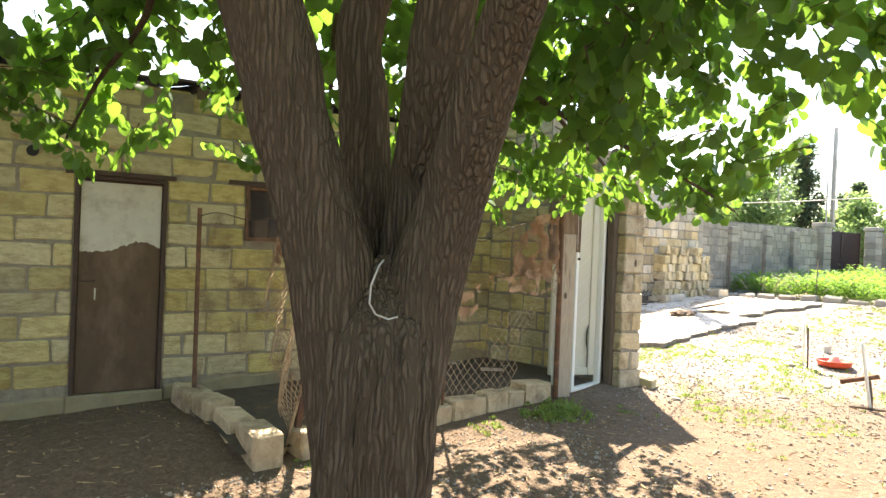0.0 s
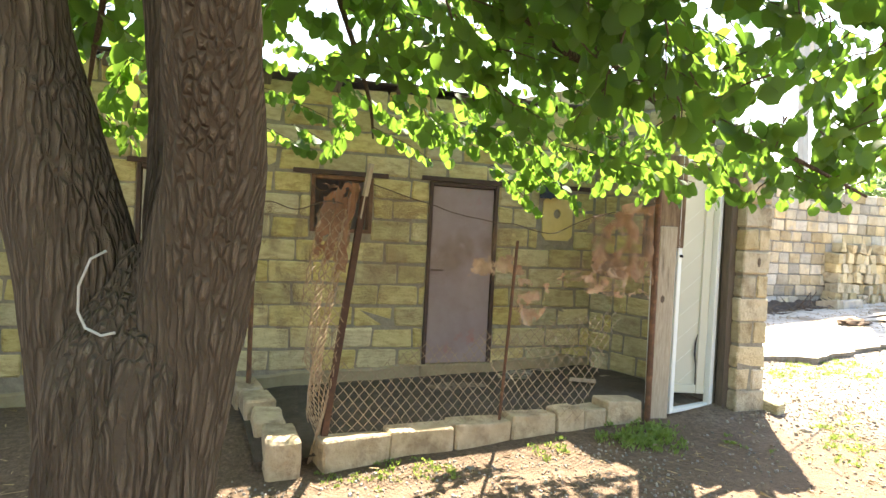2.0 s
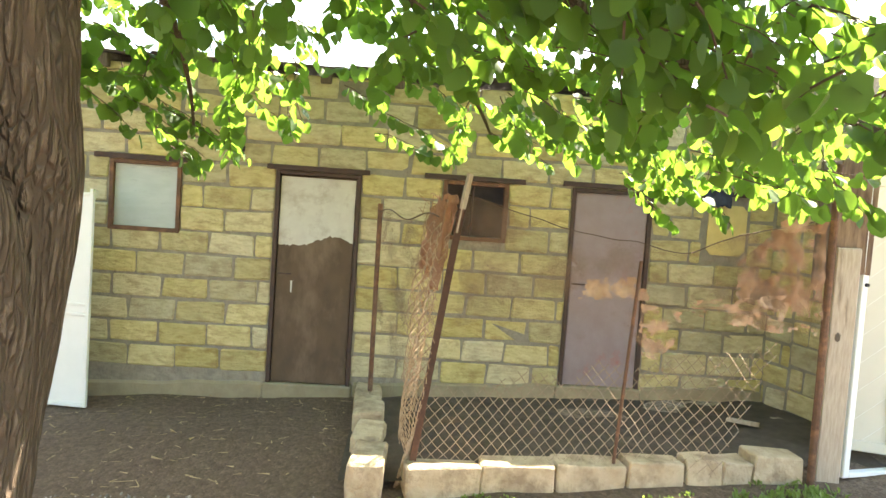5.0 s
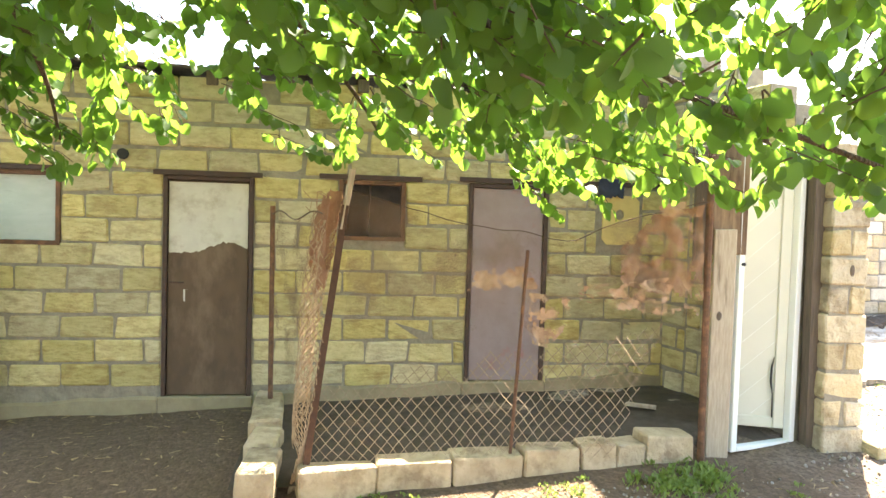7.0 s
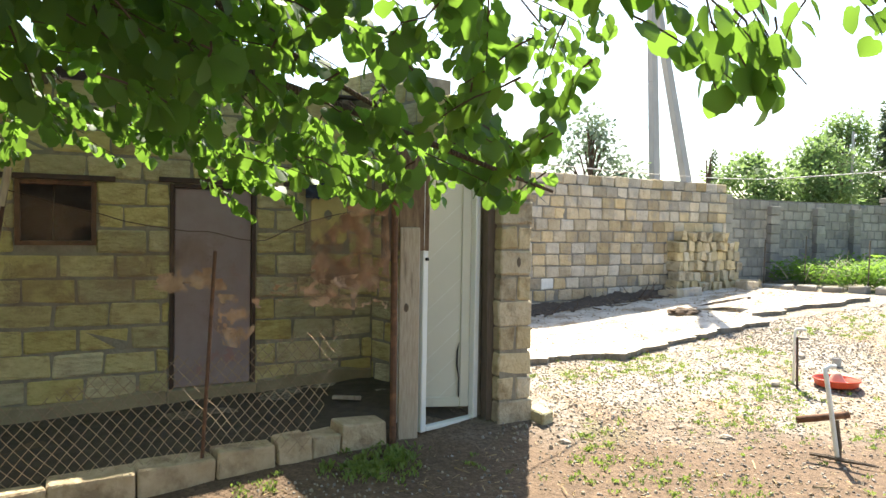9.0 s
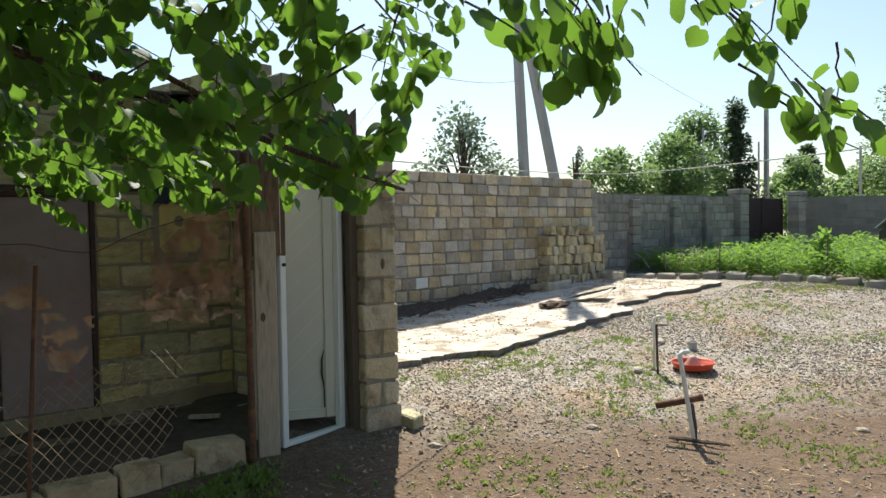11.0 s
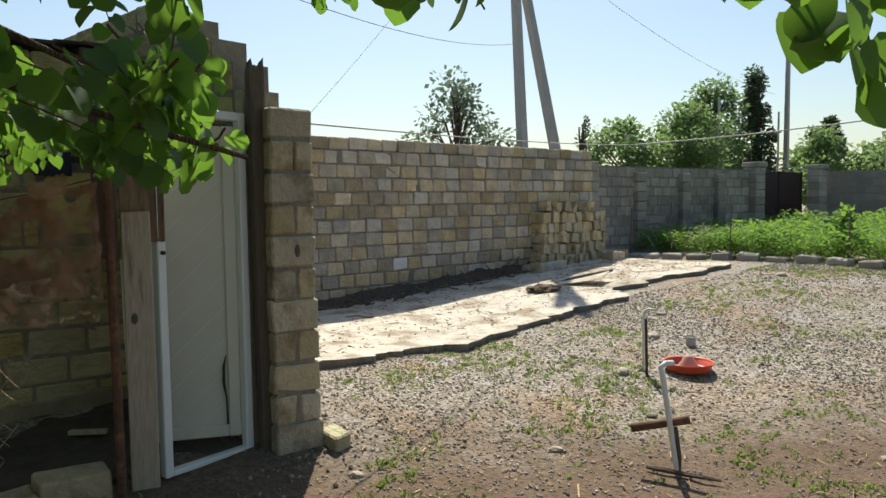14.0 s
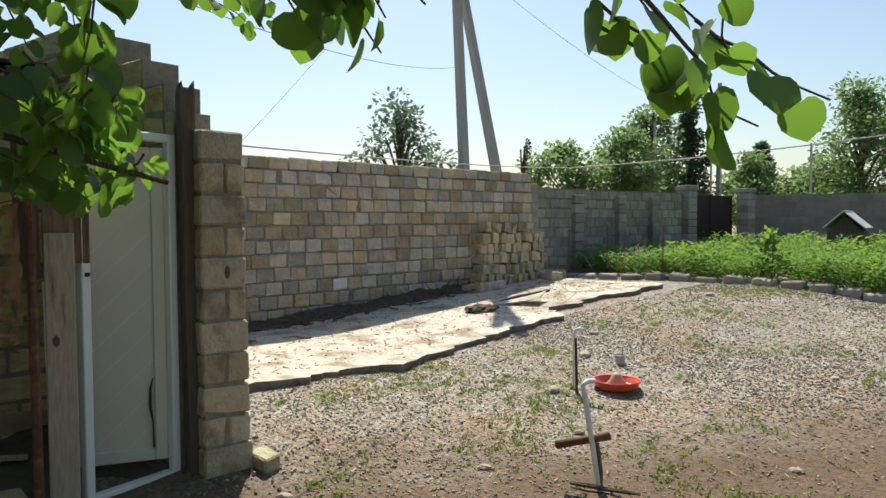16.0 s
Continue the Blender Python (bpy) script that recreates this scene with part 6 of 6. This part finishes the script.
stuff("slab_crumbs", vg, M_GRAVEL, "crumbs of stone strewn on the slab", "gravel")
rng = random.Random(13)
vf = ([], [])
for cx, cy, n, s in ((2.02, 0.95, 26, 0.11), (1.95, 1.25, 30, 0.13), (2.1, 1.1, 20, 0.09), (2.05, -0.6, 16, 0.06), (2.0, -0.95, 14, 0.06), (2.02, 0.3, 12, 0.07), (2.1, -1.15, 10, 0.05), (0.9, 4.9, 24, 0.08), (0.7, 6.4, 28, 0.1), (1.5, 5.5, 26, 0.1), (2.0, 4.8, 40, 0.09), (2.4, 4.4, 30, 0.08), (0.25, 5.2, 20, 0.07), (1.72, 5.7, 22, 0.12), (3.4, 5.2, 16, 0.07), (5.2, 5.0, 20, 0.1), (5.5, 4.3, 22, 0.12)):
    for k in range(n):
        x, y = cx + rng.gauss(0, 0.09 + (0.16 if cy > 3 else 0)), cy + rng.gauss(0, 0.09 + (0.22 if cy > 3 else 0))
        weed(s * (0.6 if cy < 3 else 0.45), 9 if cy > 3 else 12)(x, y, rough_lie(x, y), rng, *vf)
stuff("weed_tufts", vf, M_YARD_WEED, "leafy green weed tufts at the curb and in the gravel", "weeds")

# ---- garden bed ----
KERB = ((-3.3, 11.35), (-2.6, 11.6), (-1.8, 11.95), (-0.9, 12.15), (0.1, 12.25), (1.1, 12.2), (2.2, 12.35), (3.4, 12.5), (5.0, 12.5), (7.0, 12.6))
for i, (a, b) in enumerate(zip(KERB, KERB[1:])):
    n = max(2, int(math.dist(a, b) / 0.36))
    for k in range(n):
        x, y = a[0] + (b[0] - a[0]) * (k + 0.5) / n, a[1] + (b[1] - a[1]) * (k + 0.5) / n
        ob = thing("kerb_stone", "grey limestone block edging the garden bed", "block", pose(x, y, lie(x, y) + 0.015 + RNG.uniform(-0.02, 0.02), RNG.uniform(-8, 8), RNG.uniform(-5, 5), math.degrees(math.atan2(b[1] - a[1], b[0] - a[0])) + RNG.uniform(-6, 6)), "kerb stones of the garden")
        bm = bmesh.new()
        box(bm, -0.17, 0.17, -0.1, 0.1, -0.1, 0.09 + RNG.uniform(-0.02, 0.02), 0.02, 0.018)
        part("stone", bm, M_FAR, ob)


def garden_weeds():
    rng = random.Random(17)
    v, f = [], []
    for k in range(15000):
        x, y = rng.uniform(-3.6, 8.5), 12.2 + 6.8 * rng.random() ** 1.3
        if y < np.interp(x, [p[0] for p in KERB], [p[1] for p in KERB]) + 0.12 or noise.noise((x * 0.6, y * 0.6, 3)) < -0.45:
            continue
        z = lie(x, y)
        h = (0.42 + 0.22 * noise.noise((x * 0.9, y * 0.9, 9))) * rng.uniform(0.5, 1.15)
        a = rng.uniform(0, 6.28)
        lean = rng.uniform(0.02, 0.25)
        for q in range(6):
            s = 0.25 + 0.75 * q / 5
            b2 = a + q * 2.4
            l = h * rng.uniform(0.16, 0.3)
            px, py, pz = x + math.cos(a) * lean * s * h, y + math.sin(a) * lean * s * h, z + h * s
            c, sn = math.cos(b2), math.sin(b2)
            w = l * 0.22
            n = len(v)
            v.extend([(px, py, pz), (px + c * l * 0.5 - sn * w, py + sn * l * 0.5 + c * w, pz + l * 0.35), (px + c * l, py + sn * l, pz + l * rng.uniform(0.1, 0.5)), (px + c * l * 0.5 + sn * w, py + sn * l * 0.5 - c * w, pz + l * 0.35)])
            f.append([n, n + 1, n + 2, n + 3])
    return v, f


stuff("garden_weeds", garden_weeds(), M_WEED, "tall bright green weeds filling the garden bed", "weeds")


def clump(leaves, rng, centre, radius, count, size, m=None):
    for k in range(count):
        d = Vector((rng.gauss(0, 1), rng.gauss(0, 1), rng.gauss(0, 1)))
        d = d.normalized() * radius * rng.random() ** 0.45
        p = centre + Vector((d.x, d.y, d.z * 0.85))
        aim = (d + Vector((rng.uniform(-1, 1), rng.uniform(-1, 1), rng.uniform(-1, 0.4))) * radius * 0.7).normalized()
        across = aim.cross(Vector((rng.uniform(-1, 1), rng.uniform(-1, 1), 1))).normalized()
        s = size * rng.uniform(0.6, 1.3)
        n = len(leaves[0])
        leaves[0].extend([tuple(p), tuple(p + aim * s * 0.5 + across * s * 0.32), tuple(p + aim * s), tuple(p + aim * s * 0.5 - across * s * 0.32)])
        leaves[1].append([n, n + 1, n + 2, n + 3])


def far_tree(x, y, h, width, mat, label, seed, low=0.25, lumps=26, leaf=0.22, cone=False, name="garden_tree", thick=90):
    rng = random.Random(seed)
    z0 = lie(x, y)
    ob = thing(name, label, "tree", Matrix.Translation((x, y, z0)))
    bm = bmesh.new()
    top_ = Vector((rng.uniform(-0.2, 0.2), rng.uniform(-0.2, 0.2), h * 0.9))
    tube(bm, [(0, 0, -0.2), top_ * 0.3, top_ * 0.65, top_], [h * 0.028, h * 0.022, h * 0.013, 0.02], 8)
    leaves = ([], [])
    for k in range(lumps):
        s = low + (1 - low) * (k + rng.random()) / lumps
        a = rng.uniform(0, 6.28)
        spread = width * ((1 - s) ** 0.8 if cone else math.sin(math.pi * min(0.98, 0.18 + 0.8 * (s - low) / (1 - low))) ** 0.7)
        r = spread * rng.uniform(0.35, 0.95)
        c = Vector((math.cos(a) * r, math.sin(a) * r, s * h))
        tube(bm, [top_ * max(s - 0.2, 0.1), c.lerp(top_ * s, 0.4), c], [h * 0.009, h * 0.006, 0.008], 5)
        clump(leaves, rng, c, width * (0.22 if cone else 0.36) * rng.uniform(0.7, 1.2), int(thick), leaf)
    part("trunk", bm, M_TWIG, ob)
    me = bpy.data.meshes.new("crown")
    me.from_pydata(leaves[0], [], leaves[1])
    me.materials.append(mat)
    cr = new("crown", me)
    cr.parent = ob
    tagged(cr, kind="stuff")


far_tree(-7.35, 10.4, 3.85, 1.25, M_SILVER, "young silvery-green tree behind the boundary wall", 1, 0.3, 36, 0.13, False, "garden_tree", 80)
far_tree(-9.5, 18.6, 3.2, 1.5, M_LEAF_FAR, "broad green fruit tree behind the wall", 2, 0.3, 30, 0.15, thick=190)
far_tree(-8.6, 20.8, 3.7, 1.4, M_LEAF_FAR, "broad green fruit tree behind the wall", 3, 0.3, 30, 0.15, thick=190)
far_tree(-9.0, 16.4, 3.4, 0.34, M_NEEDLE, "slim dark conifer behind the wall", 4, 0.2, 22, 0.1, True, "conifer", 26)
far_tree(-10.9, 25.5, 5.1, 1.7, M_LEAF_FAR, "tall light green tree behind the gate", 5, 0.2, 40, 0.16, thick=170)
far_tree(-10.3, 27.5, 5.7, 1.6, M_NEEDLE, "tall dark conifer behind the gate", 6, 0.05, 60, 0.16, True, "conifer", 120)
far_tree(-4.9, 31.0, 5.8, 2.0, M_LEAF_FAR, "large round green tree beyond the far wall", 7, 0.02, 54, 0.17, False, "garden_tree", 190)
far_tree(-12.8, 38.5, 3.9, 2.0, M_LEAF_FAR, "green tree beyond the far wall", 8, 0.15, 30, 0.24, thick=150)
far_tree(-10.2, 41, 3.7, 2.0, M_LEAF_FAR, "green tree beyond the far wall", 9, 0.15, 30, 0.24, thick=150)
far_tree(-26, 66, 7.6, 0.9, M_NEEDLE, "narrow dark far poplar on the horizon", 10, 0.1, 34, 0.5, False, "poplar")
far_tree(-29.3, 70, 7.0, 0.7, M_NEEDLE, "narrow dark far poplar on the horizon", 11, 0.1, 34, 0.5, False, "poplar")
far_tree(0.0, 13.2, 0.85, 0.3, M_WEED, "leafy young sapling at the edge of the bed", 14, 0.3, 16, 0.13, False, "sapling", 14)
for i in range(14):
    far_tree(-60 + i * 8.5 + RNG.uniform(-2, 2), 95 + RNG.uniform(-8, 8), RNG.uniform(6, 9), 4.5, M_LEAF_FAR, "far green tree on the horizon", 40 + i, 0.1, 16, 0.8, False, "far_tree")
brush = bmesh.new()
for k in range(60):
    p = Vector((-2.6 + RNG.gauss(0, 0.5), 12.8 + RNG.gauss(0, 0.45), lie(-2.6, 12.8) + 0.1))
    d = Vector((RNG.uniform(-1, 1), RNG.uniform(-1, 1), RNG.uniform(0.1, 0.9))).normalized() * RNG.uniform(0.3, 0.75)
    tube(brush, [p, p + d * 0.5 + Vector((0, 0, 0.06)), p + d], [0.012, 0.009, 0.004], 4, False)
tagged(part("brush_pile", brush, M_WOOD), "pile of cut grey brushwood among the weeds", "brushwood", kind="stuff")
for x, y, h in ((-3.3, 11.6, 0.95), (-2.9, 12.3, 1.0), (-1.55, 12.2, 0.95), (0.35, 12.5, 0.85), (3.2, 12.8, 0.9)):
    rod("garden_stake", "thin dark stake at the edge of the garden bed", [(x, y, lie(x, y) - 0.1), (x + 0.02, y, lie(x, y) + h)], 0.013, M_DARK_WOOD, 5)

# dog house, far roof
dog = thing("dog_house", "small wooden kennel with a pale sheet-metal gable roof", "kennel", pose(-0.3, 17.4, lie(-0.3, 17.4) + 0.02, 0, 0, 12))
bm = bmesh.new()
box(bm, -0.35, 0.35, -0.42, 0.42, 0, 0.62, 0.01)
part("body", bm, M_DARK_WOOD, dog)
# black panel on the solid front, in place of the opening's dark inside
bm = bmesh.new()
box(bm, -0.12, 0.12, -0.435, -0.422, 0.1, 0.5, 0.004)
part("doorway", bm, M_BLACK, dog)
for s in (-1, 1):
    bm = bmesh.new()
    box(bm, -0.02, 0.54, -0.62, 0.5, -0.012, 0.012, 0.004, 0.006, pose(0, 0, 1.05, 0, 42 if s > 0 else 138, 0))
    part("roof_sheet", bm, M_SHEET, dog)
bm = bmesh.new()
v = [bm.verts.new(p) for p in ((-0.34, -0.41, 0.6), (0.34, -0.41, 0.6), (0, -0.41, 0.98), (-0.34, 0.41, 0.6), (0.34, 0.41, 0.6), (0, 0.41, 0.98))]
for q in ((0, 1, 2), (5, 4, 3), (0, 3, 4, 1), (1, 4, 5, 2), (2, 5, 3, 0)):
    bm.faces.new([v[k] for k in q])
part("gable", bm, M_DARK_WOOD, dog)
house = thing("far_house", "far low house with a pale hipped roof beyond the wall", "house", pose(-9.0, 57, 0.7))
bm = bmesh.new()
box(bm, -5, 5, -4, 4, 0, 3.0)
part("walls", bm, M_PLASTER, house)
bm = bmesh.new()
v = [bm.verts.new(p) for p in ((-5.6, -4.6, 2.9), (5.6, -4.6, 2.9), (5.6, 4.6, 2.9), (-5.6, 4.6, 2.9), (-1.8, 0, 5.0), (1.8, 0, 5.0))]
for q in ((0, 1, 5, 4), (1, 2, 5), (2, 3, 4, 5), (3, 0, 4), (3, 2, 1, 0)):
    bm.faces.new([v[k] for k in q])
part("roof", bm, M_SHEET, house)


# ---- poles and cables ----
def pole(x, y, h, r, label, lean=(0, 0), name="utility_pole"):
    ob = thing(name, label, "pole", Matrix.Translation((x, y, lie(x, y) - 0.2)))
    bm = bmesh.new()
    tube(bm, [(0, 0, 0), (lean[0], lean[1], h)], [r, r * 0.7], 4 if r > 0.08 else 8)
    part("shaft", bm, M_POLE, ob)
    return ob


pole(-6.0, 11.35, 9.5, 0.14, "tall square concrete utility pole behind the wall", (-0.35, -0.2))
pole(-5.75, 12.6, 9.5, 0.14, "slanting concrete brace of the utility pole", (-1.0, -1.5), "utility_pole_brace")
pole(-9.5, 28.5, 6.6, 0.13, "grey concrete utility pole behind the gate")
pole(-9.0, 27.0, 4.2, 0.05, "thin grey metal post behind the gate", (0, 0), "metal_post")
pole(-8.0, 21.6, 4.3, 0.06, "thin grey metal post behind the wall", (0, 0), "metal_post")
pole(-4.95, 26.5, 3.6, 0.06, "thin grey metal post beyond the far wall", (0, 0), "metal_post")


def cable(a, b, sag, r, mat, label):
    a, b = Vector(a), Vector(b)
    bm = bmesh.new()
    tube(bm, [a.lerp(b, k / 30) - Vector((0, 0, sag * 4 * (k / 30) * (1 - k / 30))) for k in range(31)], r, 6, False)
    tagged(part("cable", bm, mat, None, smooth=True), label, "cable")


cable((1.33, 2.5, 2.0), (-3.7, 12.2, 2.55), 0.05, 0.0065, M_CABLE, "thick pale cable slung from the pillar along the wall")
cable((-3.7, 12.2, 2.55), (9.5, 17.5, 4.3), 0.35, 0.012, M_CABLE, "thick pale cable slung across the yard")
cable((0.0, 2.3, 3.4), (-6.2, 11.2, 4.9), 0.25, 0.0045, M_LINTEL, "thin dark cable running to the utility pole")
cable((-6.3, 11.2, 9.0), (-3.9, 5.0, 2.6), 0.2, 0.004, M_CABLE, "thin grey cable from the utility pole")
cable((-6.3, 11.2, 7.5), (-10, 28.5, 5.6), 0.5, 0.006, M_CABLE, "thin grey cable between the utility poles")

# ---- blocks of the walls ----
courses(wall_shed, SHED_Y0, SHED_Y1 - 0.005, -0.04, 13, 0.2, 0.4, shed_holes, M_STONE, joint=0.016, proud=0.01, near=lambda y: y > -5.5, joined=M_STONE_JOIN)
for a, b, top in STEPS:
    rows = int(round((top + 0.07) / 0.2))
    courses(wall_side, a + 0.004, b - 0.004, top - rows * 0.2, rows, 0.2, 0.39, [], M_STONE, near=lambda y: y > -0.5, joined=M_STONE_JOIN)
courses(wall_west, 2.25, WALL_END, -0.4, 13, 0.2, 0.285, [], M_GREY, x=BX, joint=0.015, proud=0.016, near=lambda y: y > 4.9, joined=M_GREY_JOIN,
        patches=((6.27, 0.52, M_WHITE_STONE), (6.3, -0.1, M_WHITE_STONE)))
courses(wall_west_far, WALL_END + 0.12, 16.6, -0.3, 12, 0.2, 0.3, [], M_FAR, x=BX - 0.1)
courses(wall_north, 0.3, 24, 0.13, 10, 0.2, 0.4, [], M_FAR, x=0, near=lambda y: False, joined=M_FAR_JOIN)
